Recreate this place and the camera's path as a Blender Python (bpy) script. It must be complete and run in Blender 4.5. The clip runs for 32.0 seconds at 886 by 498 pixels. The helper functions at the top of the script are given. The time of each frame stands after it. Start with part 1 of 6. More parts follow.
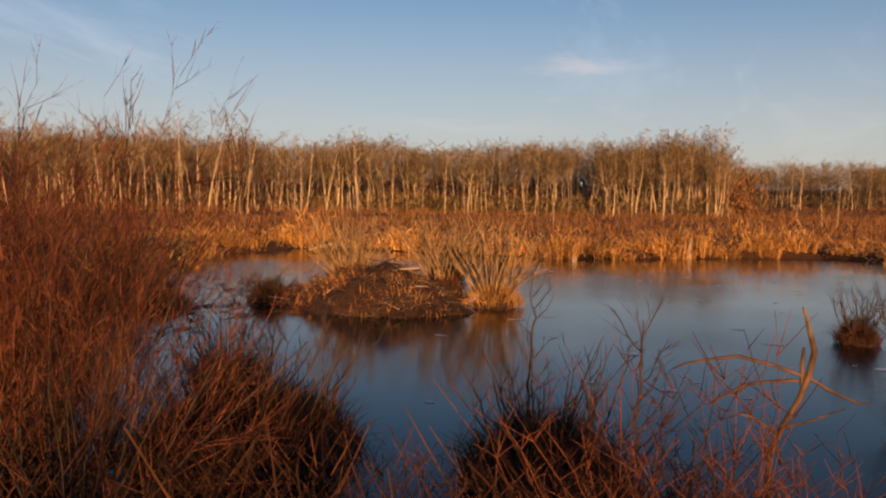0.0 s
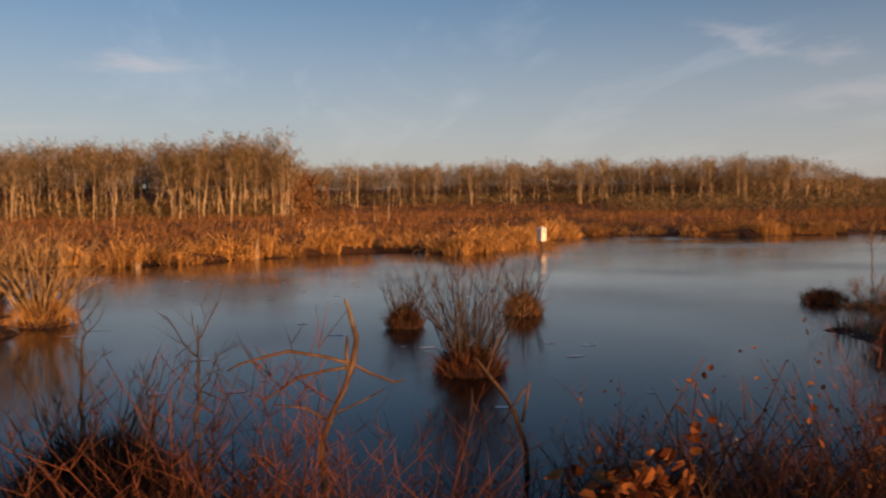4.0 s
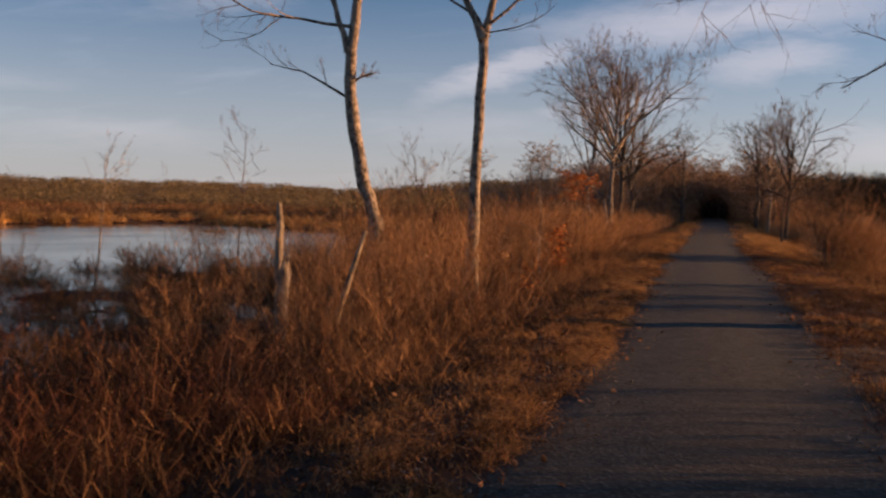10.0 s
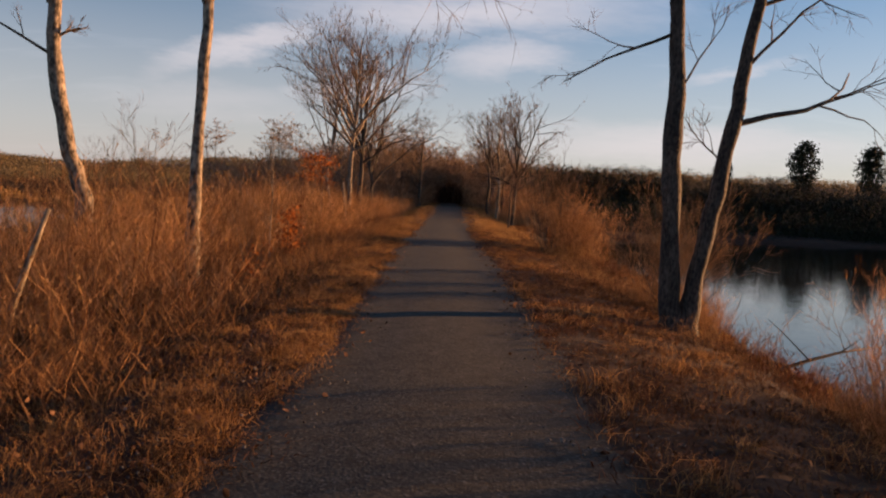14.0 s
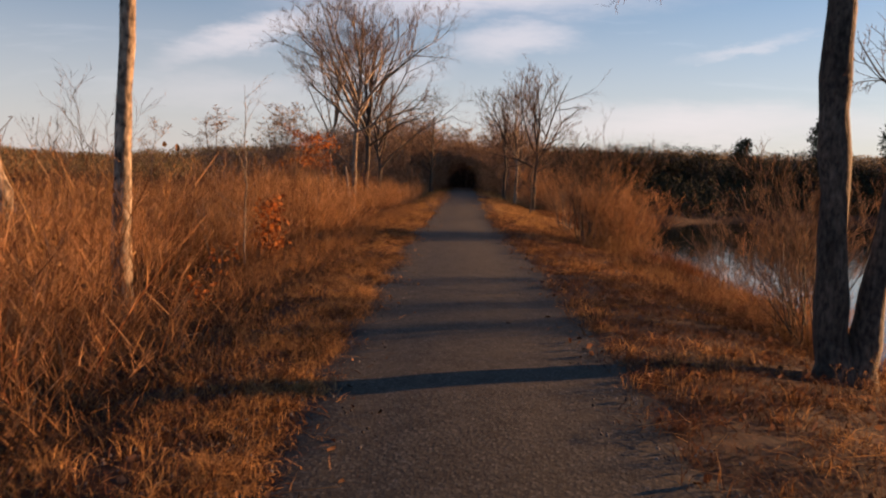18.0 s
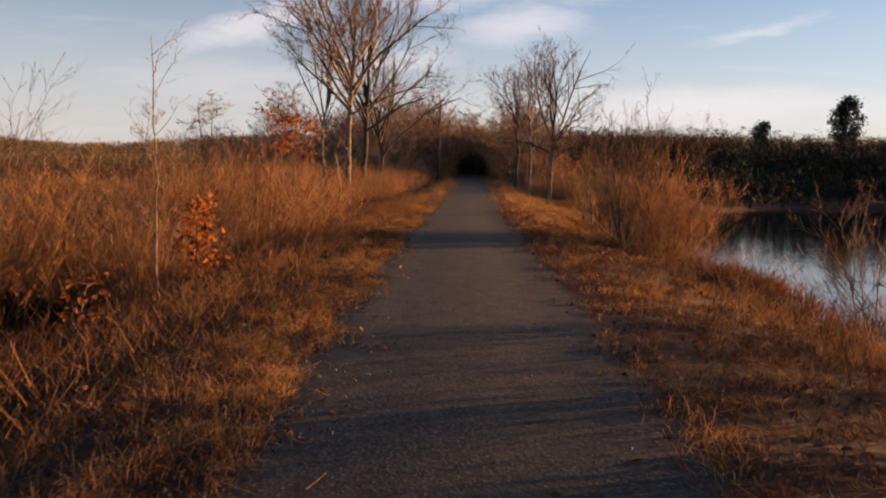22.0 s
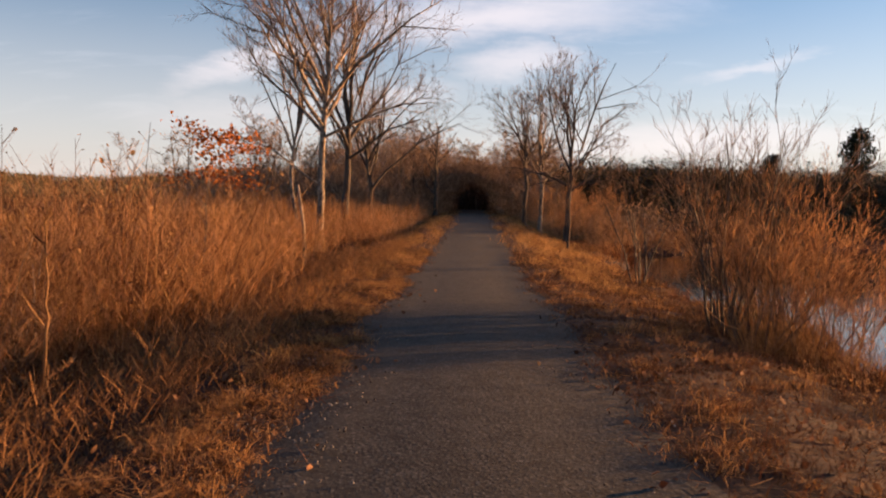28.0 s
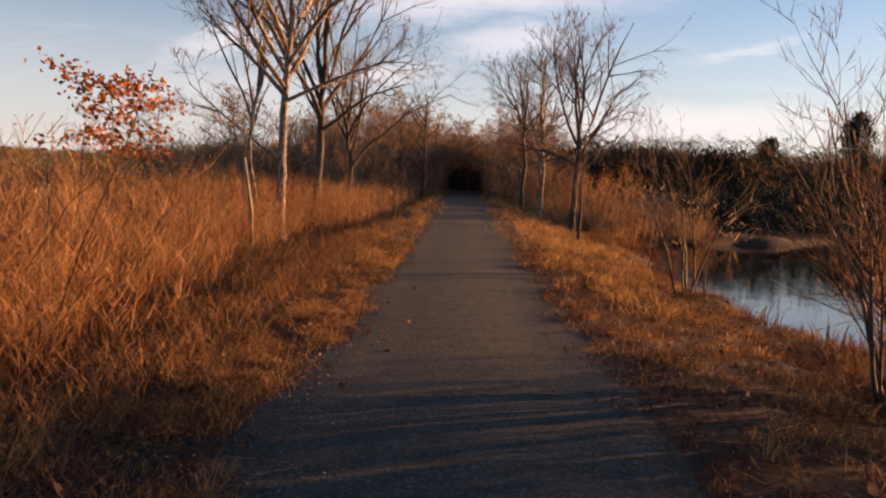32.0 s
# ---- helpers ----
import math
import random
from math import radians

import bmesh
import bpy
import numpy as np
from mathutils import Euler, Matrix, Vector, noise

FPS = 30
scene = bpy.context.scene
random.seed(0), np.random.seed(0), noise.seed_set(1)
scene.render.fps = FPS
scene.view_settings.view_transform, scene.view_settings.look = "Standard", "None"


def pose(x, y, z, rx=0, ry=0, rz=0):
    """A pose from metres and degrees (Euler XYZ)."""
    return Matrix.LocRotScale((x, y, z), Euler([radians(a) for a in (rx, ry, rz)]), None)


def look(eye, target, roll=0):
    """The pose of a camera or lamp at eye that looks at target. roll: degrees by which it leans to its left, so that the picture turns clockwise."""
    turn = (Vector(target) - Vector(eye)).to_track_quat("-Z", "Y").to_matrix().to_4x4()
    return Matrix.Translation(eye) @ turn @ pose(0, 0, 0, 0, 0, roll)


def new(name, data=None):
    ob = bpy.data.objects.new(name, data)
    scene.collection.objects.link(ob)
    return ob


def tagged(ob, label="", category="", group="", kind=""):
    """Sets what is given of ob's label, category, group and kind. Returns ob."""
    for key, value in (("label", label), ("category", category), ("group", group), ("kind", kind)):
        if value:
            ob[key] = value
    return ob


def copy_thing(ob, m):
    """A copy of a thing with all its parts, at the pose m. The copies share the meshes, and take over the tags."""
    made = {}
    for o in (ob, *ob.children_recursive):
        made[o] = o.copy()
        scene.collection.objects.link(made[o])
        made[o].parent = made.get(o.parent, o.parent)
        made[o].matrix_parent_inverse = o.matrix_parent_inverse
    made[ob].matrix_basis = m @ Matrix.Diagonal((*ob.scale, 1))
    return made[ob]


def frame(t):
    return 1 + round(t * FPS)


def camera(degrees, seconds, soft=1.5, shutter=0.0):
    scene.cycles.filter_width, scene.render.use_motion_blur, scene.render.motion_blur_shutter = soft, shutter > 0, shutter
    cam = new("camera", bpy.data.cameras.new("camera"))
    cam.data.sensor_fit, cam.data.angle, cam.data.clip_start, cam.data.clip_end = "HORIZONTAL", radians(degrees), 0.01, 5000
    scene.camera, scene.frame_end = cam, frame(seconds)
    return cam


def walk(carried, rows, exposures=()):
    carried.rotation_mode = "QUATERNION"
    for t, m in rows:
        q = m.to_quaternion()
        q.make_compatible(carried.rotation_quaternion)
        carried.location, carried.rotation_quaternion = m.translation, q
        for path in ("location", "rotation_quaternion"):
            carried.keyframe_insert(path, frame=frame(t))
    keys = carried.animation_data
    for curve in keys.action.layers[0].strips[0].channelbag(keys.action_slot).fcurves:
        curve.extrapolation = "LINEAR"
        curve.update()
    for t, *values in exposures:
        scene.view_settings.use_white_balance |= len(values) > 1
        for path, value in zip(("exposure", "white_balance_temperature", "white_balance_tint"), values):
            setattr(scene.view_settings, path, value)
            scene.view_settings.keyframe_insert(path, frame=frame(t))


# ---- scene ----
cam = camera(56.3, 32.0, soft=2.15, shutter=0.4)
METRES, EYE, TILT, TURN = 25.0, 1.6, -0.7, 107.0
EXPOSURES = [(0.0, 0.95, 7250, 18), (5.0, 0.74, 7000, 18), (7.0, 0.72, 6450, 17), (9.0, 0.74, 6250, 17), (11.0, 1.06, 6650, 17), (14.0, 1.12, 6850, 17), (19.0, 1.35, 6880, 18), (24.0, 1.42, 6880, 18), (27.0, 1.56, 7020, 18), (32.0, 1.56, 7070, 18)]
ROWS = [
    (0.0, 0.0, 0.0, 0.0, 0.1, -3.48, -1.72),
    (0.5, 0.0003, 0.0005, -0.0001, -1.74, -3.46, -1.98),
    (1.0, 0.0008, 0.0008, -0.0001, -5.16, -3.24, -1.69),
    (1.5, 0.0015, 0.001, -0.0001, -8.1, -3.51, -1.38),
    (2.0, 0.0027, 0.0014, -0.0002, -11.82, -3.54, -1.13),
    (2.5, 0.0039, 0.0012, -0.0002, -14.62, -3.45, -0.75),
    (4.5, 0.0065, 0.0004, -0.0, -32.35, -3.05, -0.44),
    (5.0, 0.0072, -0.0009, -0.0002, -34.64, -3.37, -0.96),
    (5.5, 0.0087, -0.0027, -0.0002, -41.64, -2.71, -1.29),
    (6.0, 0.0099, -0.0039, -0.0001, -48.56, -1.76, -1.02),
    (6.5, 0.0106, -0.0054, -0.0001, -54.35, -1.3, -1.11),
    (7.0, 0.0116, -0.007, -0.0001, -59.8, -1.54, -1.0),
    (7.5, 0.0127, -0.0083, -0.0002, -64.45, -2.01, -0.98),
    (8.0, 0.0135, -0.01, 0.0, -69.6, -1.34, -1.19),
    (8.5, 0.0132, -0.0121, -0.0003, -75.21, -1.12, -1.94),
    (9.0, 0.0128, -0.0133, -0.0006, -79.44, -1.39, -2.4),
    (9.5, 0.014, -0.0144, -0.001, -83.41, -1.58, -1.99),
    (10.0, 0.0155, -0.0164, -0.0015, -88.57, -2.36, -1.67),
    (10.5, 0.0158, -0.0185, -0.0015, -92.51, -2.52, -1.54),
    (11.0, 0.0152, -0.0202, -0.0012, -96.8, -2.19, -1.74),
    (11.5, 0.0145, -0.0215, -0.0007, -100.95, -1.89, -2.45),
    (12.0, 0.0157, -0.0217, -0.0014, -104.74, -2.0, -3.36),
    (12.5, 0.0197, -0.025, -0.0021, -103.86, -1.9, -3.43),
    (13.0, 0.0248, -0.028, -0.0011, -103.76, -3.51, -3.06),
    (13.5, 0.033, -0.028, -0.0012, -106.07, -2.5, -3.75),
    (14.0, 0.0473, -0.0305, -0.0006, -106.22, -2.91, -3.42),
    (14.5, 0.0659, -0.0384, -0.0012, -105.11, -3.61, -3.4),
    (16.5, 0.1529, -0.0556, -0.0009, -105.34, -4.12, -2.3),
    (17.0, 0.1761, -0.063, -0.0015, -104.86, -5.11, -3.38),
    (17.5, 0.201, -0.0683, -0.0011, -106.1, -3.79, -2.87),
    (18.0, 0.2261, -0.0757, -0.0019, -105.41, -4.01, -2.08),
    (18.5, 0.2515, -0.0825, -0.0018, -108.01, -3.7, -1.83),
    (19.0, 0.2761, -0.0895, -0.0018, -108.5, -4.28, -1.39),
    (19.5, 0.3007, -0.0968, -0.0015, -107.12, -4.84, -2.72),
    (20.0, 0.3251, -0.1045, -0.0007, -108.2, -3.8, -1.82),
    (20.5, 0.3492, -0.1139, 0.0001, -105.09, -4.41, -1.96),
    (21.0, 0.3735, -0.1218, -0.0008, -105.71, -4.17, -1.34),
    (21.5, 0.3975, -0.1313, -0.0011, -102.44, -4.04, -2.26),
    (22.0, 0.4218, -0.1391, -0.0008, -104.7, -4.91, -1.49),
    (22.5, 0.4456, -0.1469, -0.0019, -104.4, -5.04, -0.88),
    (23.0, 0.4707, -0.1532, -0.0008, -103.68, -6.41, -1.29),
    (23.5, 0.4952, -0.1589, 0.0006, -102.49, -3.92, -0.97),
    (24.0, 0.5184, -0.1675, 0.0, -100.24, -5.21, -1.97),
    (24.5, 0.5437, -0.174, 0.0005, -102.32, -5.51, -1.4),
    (26.5, 0.6471, -0.2064, 0.0014, -102.39, -5.06, -1.94),
    (27.0, 0.6754, -0.2145, 0.0013, -102.78, -4.2, -2.88),
    (27.5, 0.7025, -0.2201, 0.0019, -103.89, -2.22, -2.34),
    (28.0, 0.7296, -0.2253, 0.0017, -104.75, -2.58, -1.51),
    (28.5, 0.757, -0.2318, 0.0033, -105.44, -4.18, -1.17),
    (29.0, 0.7831, -0.2381, 0.0041, -107.39, -4.7, -0.52),
    (29.5, 0.8072, -0.2461, 0.005, -105.41, -4.34, -2.37),
    (30.0, 0.8334, -0.2521, 0.0048, -108.03, -4.32, -0.94),
    (30.5, 0.8594, -0.2614, 0.0045, -105.56, -4.27, -2.57),
    (31.0, 0.8857, -0.2696, 0.0033, -107.69, -2.82, -2.42),
    (31.5, 0.9129, -0.2783, 0.0018, -105.04, -2.86, -2.46),
    (32.0, 0.9403, -0.2856, 0.0025, -105.43, -3.98, -2.32),
]
PATH = [(t, Matrix.Translation(pose(0, 0, EYE, 0, 0, TURN) @ Vector((METRES * x, METRES * y, METRES * z)))
         @ pose(0, 0, 0, TILT) @ pose(0, 0, 0, 90 + pitch, roll, TURN + yaw)) for t, x, y, z, yaw, pitch, roll in ROWS]
walk(cam, PATH, EXPOSURES)

# ---- world, sun ----
SUN_EL, SUN_AZ = radians(6.8), math.atan2(0.909, 0.417)
sun_dir = Vector((math.cos(SUN_EL) * math.sin(SUN_AZ), math.cos(SUN_EL) * math.cos(SUN_AZ), math.sin(SUN_EL)))
sun = new("sun", bpy.data.lights.new("sun", "SUN"))
sun.data.energy, sun.data.angle, sun.data.color = 5.0, radians(0.6), (1.0, 0.52, 0.22)
sun.matrix_world = look(sun_dir * 100, (0, 0, 0))
SKY_STRENGTH = 0.075
HAZE = (4.3, 4.15, 4.3, 1)
CLOUD = (5.7, 5.4, 5.5, 1)

world = bpy.data.worlds.new("sky")
scene.world = world
world.use_nodes = True
wn, wl = world.node_tree.nodes, world.node_tree.links
wn.clear()


def wnode(kind, **values):
    n = wn.new(kind)
    for k, v in values.items():
        n.inputs[k].default_value = v
    return n


w_out, w_bg = wnode("ShaderNodeOutputWorld"), wnode("ShaderNodeBackground", Strength=SKY_STRENGTH)
w_sky = wn.new("ShaderNodeTexSky")
w_sky.sky_type, w_sky.sun_disc = "NISHITA", False
w_sky.sun_elevation, w_sky.sun_rotation = SUN_EL, SUN_AZ
w_sky.air_density, w_sky.dust_density, w_sky.ozone_density = 1.0, 0.5, 3.6
w_co = wn.new("ShaderNodeTexCoord")
w_sep = wn.new("ShaderNodeSeparateXYZ")
w_zc = wn.new("ShaderNodeMath")
w_zc.operation, w_zc.inputs[1].default_value = "ADD", 0.16
w_div = wn.new("ShaderNodeVectorMath")
w_div.operation = "DIVIDE"
w_comb = wn.new("ShaderNodeCombineXYZ")
w_map = wn.new("ShaderNodeMapping")
w_map.inputs["Rotation"].default_value = (0, 0, radians(25))
w_map.inputs["Scale"].default_value = (0.55, 1.5, 1.0)
w_noise = wnode("ShaderNodeTexNoise", Scale=1.15, Detail=7.0, Roughness=0.62, Distortion=0.5)
w_ramp = wn.new("ShaderNodeValToRGB")
w_ramp.color_ramp.elements[0].position, w_ramp.color_ramp.elements[1].position = 0.55, 0.95
w_mix = wn.new("ShaderNodeMix")
w_mix.data_type = "RGBA"
w_cloud = wn.new("ShaderNodeMix")
w_cloud.data_type, w_cloud.blend_type = "RGBA", "ADD"
w_cloud.inputs[0].default_value = 1.0
w_cloud.inputs[7].default_value = (1.7, 1.58, 1.62, 1)
wl.new(w_co.outputs["Generated"], w_sep.inputs[0])
wl.new(w_sep.outputs[2], w_zc.inputs[0])
for i in range(3):
    wl.new(w_zc.outputs[0], w_comb.inputs[i])
wl.new(w_co.outputs["Generated"], w_div.inputs[0])
wl.new(w_comb.outputs[0], w_div.inputs[1])
wl.new(w_div.outputs[0], w_map.inputs["Vector"])
wl.new(w_map.outputs[0], w_noise.inputs["Vector"])
wl.new(w_noise.outputs["Fac"], w_ramp.inputs[0])
wl.new(w_ramp.outputs[0], w_mix.inputs[0])
wl.new(w_sky.outputs[0], w_mix.inputs[6])
wl.new(w_sky.outputs[0], w_cloud.inputs[6])
wl.new(w_cloud.outputs[2], w_mix.inputs[7])
# a pale band of haze low over the horizon
w_haze = wn.new("ShaderNodeMix")
w_haze.data_type = "RGBA"
w_haze.inputs[7].default_value = HAZE
w_low = wn.new("ShaderNodeMapRange")
w_low.inputs["From Min"].default_value, w_low.inputs["From Max"].default_value = 0.0, 0.30
w_low.inputs["To Min"].default_value, w_low.inputs["To Max"].default_value = 0.62, 0.0
w_low.interpolation_type = "SMOOTHSTEP"
wl.new(w_sep.outputs[2], w_low.inputs["Value"])
wl.new(w_low.outputs[0], w_haze.inputs[0])
# single cirrus streaks and cloud banks: (left of north, elevation, half length, half height, tilt, in degrees, density)
CLOUDS = [(97.8, 9.2, 3.6, 0.55, 0, 0.5), (106, 5.2, 8, 0.5, 0, 0.22), (57.6, 10.5, 3.6, 0.6, -20, 0.3), (52.5, 9.2, 2.4, 0.5, 0, 0.3), (50, 6.8, 7, 0.7, 3, 0.3), (40, 4.2, 7, 0.9, 0, 0.35),
          (14.0, 9.4, 7.0, 0.95, 22, 0.75), (16, 5.4, 7, 1.0, 0, 0.3), (0, 12.4, 13, 1.5, 3, 0.8), (-2.8, 9.7, 4.2, 0.95, 8, 0.65), (-18.5, 9.1, 3.6, 0.4, 11, 0.45), (-15, 4.3, 13, 1.3, 0, 0.75), (7, 6.9, 5, 0.9, 10, 0.6), (31, 14, 7, 1.0, 20, 0.35)]
w_wisp = wnode("ShaderNodeTexNoise", Scale=11.0, Detail=7.0, Roughness=0.68)
w_wmap = wn.new("ShaderNodeMapping")
w_wmap.inputs["Scale"].default_value = (0.7, 0.7, 2.6)
wl.new(w_co.outputs["Generated"], w_wmap.inputs["Vector"])
wl.new(w_wmap.outputs[0], w_wisp.inputs["Vector"])
w_warp = wn.new("ShaderNodeVectorMath")
w_warp.operation = "MULTIPLY_ADD"
w_warp.inputs[1].default_value, w_warp.inputs[2].default_value = (0.13, 0.13, 0.05), (-0.065, -0.065, -0.025)
wl.new(w_wisp.outputs["Color"], w_warp.inputs[0])
w_bent = wn.new("ShaderNodeVectorMath")
w_bent.operation = "ADD"
wl.new(w_warp.outputs[0], w_bent.inputs[0])
wl.new(w_co.outputs["Generated"], w_bent.inputs[1])
w_sum = None
for c_az, c_el, c_len, c_high, c_tilt, c_dense in CLOUDS:
    az_, el_ = radians(c_az), radians(c_el)
    mid_ = Vector((-math.sin(az_) * math.cos(el_), math.cos(az_) * math.cos(el_), math.sin(el_)))
    right_ = Vector((math.cos(az_), math.sin(az_), 0))
    up_ = right_.cross(mid_)
    turn_ = radians(c_tilt)
    along_, over_ = right_ * math.cos(turn_) + up_ * math.sin(turn_), up_ * math.cos(turn_) - right_ * math.sin(turn_)
    c_map = wn.new("ShaderNodeMapping")
    c_map.vector_type = "TEXTURE"
    c_map.inputs["Location"].default_value = mid_
    c_map.inputs["Rotation"].default_value = Matrix((along_, over_, along_.cross(over_))).transposed().to_euler()
    c_map.inputs["Scale"].default_value = (radians(c_len) * 1.4, radians(c_high) * 1.6, 0.6)
    c_far = wn.new("ShaderNodeVectorMath")
    c_far.operation = "LENGTH"
    c_fade = wnode("ShaderNodeMapRange", **{"From Min": 0.0, "From Max": 1.0, "To Min": c_dense * 0.72, "To Max": 0.0})
    c_fade.interpolation_type = "SMOOTHSTEP"
    wl.new(w_bent.outputs[0], c_map.inputs["Vector"])
    wl.new(c_map.outputs[0], c_far.inputs[0])
    wl.new(c_far.outputs["Value"], c_fade.inputs["Value"])
    if w_sum is None:
        w_sum = c_fade.outputs[0]
    else:
        c_most = wn.new("ShaderNodeMath")
        c_most.operation = "MAXIMUM"
        wl.new(w_sum, c_most.inputs[0])
        wl.new(c_fade.outputs[0], c_most.inputs[1])
        w_sum = c_most.outputs[0]
w_bank = wn.new("ShaderNodeMix")
w_bank.data_type = "RGBA"
w_bank.inputs[7].default_value = CLOUD
wl.new(w_sum, w_bank.inputs[0])
wl.new(w_mix.outputs[2], w_bank.inputs[6])
wl.new(w_bank.outputs[2], w_haze.inputs[6])
wl.new(w_haze.outputs[2], w_bg.inputs["Color"])
wl.new(w_bg.outputs[0], w_out.inputs[0])


# ---- materials ----
DEEP, TONE = 0.5, 0.70


def material(name, dark, light, scale=6.0, rough=0.85, bump=0.3, island=0.0, wear=0.35, stretch=(1, 1, 1), specular=0.3, thin=0.0):
    """A rough natural surface: two noises between two colours, a broad tone change, optional change from piece to piece."""
    m = bpy.data.materials.new(name)
    m.use_nodes = True
    dark, light = [c * DEEP for c in dark], [c * TONE for c in light]
    n, l = m.node_tree.nodes, m.node_tree.links
    b = n["Principled BSDF"]
    b.inputs["Roughness"].default_value = rough
    b.inputs["Specular IOR Level"].default_value = specular
    co, mp = n.new("ShaderNodeTexCoord"), n.new("ShaderNodeMapping")
    mp.inputs["Scale"].default_value = stretch
    l.new(co.outputs["Object"], mp.inputs[0])
    fine, broad = n.new("ShaderNodeTexNoise"), n.new("ShaderNodeTexNoise")
    fine.inputs["Scale"].default_value, fine.inputs["Detail"].default_value = scale, 6
    broad.inputs["Scale"].default_value, broad.inputs["Detail"].default_value = scale * 0.13, 3
    l.new(mp.outputs[0], fine.inputs["Vector"])
    l.new(mp.outputs[0], broad.inputs["Vector"])
    ramp = n.new("ShaderNodeValToRGB")
    ramp.color_ramp.elements[0].position, ramp.color_ramp.elements[1].position = 0.32, 0.7
    ramp.color_ramp.elements[0].color, ramp.color_ramp.elements[1].color = (*dark, 1), (*light, 1)
    fac = fine.outputs["Fac"]
    if island:
        geo, add = n.new("ShaderNodeNewGeometry"), n.new("ShaderNodeMath")
        add.operation = "MULTIPLY_ADD"
        l.new(geo.outputs["Random Per Island"], add.inputs[0])
        add.inputs[1].default_value = island
        sub = n.new("ShaderNodeMath")
        sub.operation, sub.inputs[1].default_value = "SUBTRACT", island * 0.5
        l.new(fac, sub.inputs[0])
        l.new(sub.outputs[0], add.inputs[2])
        fac = add.outputs[0]
    l.new(fac, ramp.inputs[0])
    hsv, wr = n.new("ShaderNodeHueSaturation"), n.new("ShaderNodeMapRange")
    wr.inputs["From Min"].default_value, wr.inputs["From Max"].default_value = 0.3, 0.7
    wr.inputs["To Min"].default_value, wr.inputs["To Max"].default_value = 1 - wear, 1 + wear
    l.new(broad.outputs["Fac"], wr.inputs["Value"])
    l.new(wr.outputs[0], hsv.inputs["Value"])
    l.new(ramp.outputs[0], hsv.inputs["Color"])
    l.new(hsv.outputs[0], b.inputs["Base Color"])
    if thin:
        # dry blades and leaves let some light through
        glow, both = n.new("ShaderNodeBsdfTranslucent"), n.new("ShaderNodeMixShader")
        l.new(hsv.outputs[0], glow.inputs["Color"])
        both.inputs[0].default_value = thin
        l.new(b.outputs[0], both.inputs[1])
        l.new(glow.outputs[0], both.inputs[2])
        l.new(both.outputs[0], n["Material Output"].inputs["Surface"])
    if bump:
        bp = n.new("ShaderNodeBump")
        bp.inputs["Strength"].default_value, bp.inputs["Distance"].default_value = bump, 0.02
        l.new(fine.outputs["Fac"], bp.inputs["Height"])
        l.new(bp.outputs[0], b.inputs["Normal"])
    return m


M_BARK = material("bark_grey", (0.04, 0.032, 0.025), (0.165, 0.13, 0.10), 28, bump=1.0, wear=0.5, stretch=(1, 1, 0.45))
M_PALE = material("bark_pale", (0.06, 0.046, 0.033), (0.58, 0.46, 0.335), 13, bump=1.0, wear=0.45, stretch=(1, 1, 0.5))
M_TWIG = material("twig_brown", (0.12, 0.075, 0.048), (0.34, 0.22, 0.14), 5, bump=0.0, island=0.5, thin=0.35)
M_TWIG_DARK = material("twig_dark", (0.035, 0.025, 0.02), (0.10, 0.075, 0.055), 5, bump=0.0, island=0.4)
M_RUST = material("stem_rust", (0.26, 0.118, 0.052), (0.8, 0.45, 0.21), 4, bump=0.0, island=0.7, thin=0.45)
M_TAN = material("stem_tan", (0.29, 0.14, 0.055), (0.74, 0.44, 0.19), 4, bump=0.0, island=0.6, thin=0.35)
M_STRAW = material("grass_straw", (0.13, 0.055, 0.02), (0.70, 0.39, 0.15), 3, bump=0.0, island=0.8, thin=0.4)
M_REED = material("reed_tan", (0.46, 0.22, 0.06), (0.92, 0.55, 0.19), 3, bump=0.0, island=0.6, thin=0.35)
M_SEDGE = material("sedge_brown", (0.06, 0.025, 0.012), (0.24, 0.09, 0.033), 3, bump=0.0, island=0.6, thin=0.3)
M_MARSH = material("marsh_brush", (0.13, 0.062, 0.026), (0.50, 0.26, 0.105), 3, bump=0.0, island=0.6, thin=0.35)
M_LEAF = material("leaf_oak", (0.28, 0.08, 0.025), (0.72, 0.27, 0.075), 12, bump=0.1, island=0.7, thin=0.4)
M_LITTER = material("leaf_litter", (0.08, 0.036, 0.018), (0.36, 0.19, 0.10), 12, bump=0.0, island=0.8, thin=0.25)
# pine needles; the same dark green also puts backlit shade into the pond wood
M_NEEDLE_BACKLIT = material("needles_backlit_wood", (0.012, 0.02, 0.010), (0.04, 0.055, 0.025), 4, bump=0.0, island=0.5)
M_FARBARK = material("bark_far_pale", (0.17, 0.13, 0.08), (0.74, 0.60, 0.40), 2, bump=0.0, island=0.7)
M_FARTWIG = material("far_twigs", (0.14, 0.105, 0.05), (0.42, 0.31, 0.15), 2, bump=0.0, island=0.6, thin=0.35)
# lighter copy of the brown twigs, sunlight put into the colour
M_ENDTWIG = material("sun_painted_twigs", (0.26, 0.16, 0.095), (0.62, 0.42, 0.26), 2, bump=0.0, island=0.6, thin=0.35)
# darker copy of the brown sedge, the near bank's shade put into the colour
M_SHADE_SEDGE = material("dark_shade_sedge", (0.035, 0.016, 0.009), (0.13, 0.055, 0.024), 3, bump=0.0, island=0.6, thin=0.15)
M_WILLOW = material("willow_shoots", (0.22, 0.145, 0.075), (0.54, 0.39, 0.21), 4, bump=0.0, island=0.6, thin=0.2)
M_DEAD = material("bleached_dead_wood", (0.09, 0.065, 0.04), (0.74, 0.58, 0.40), 11, bump=0.8, wear=0.6, stretch=(1, 1, 0.35))
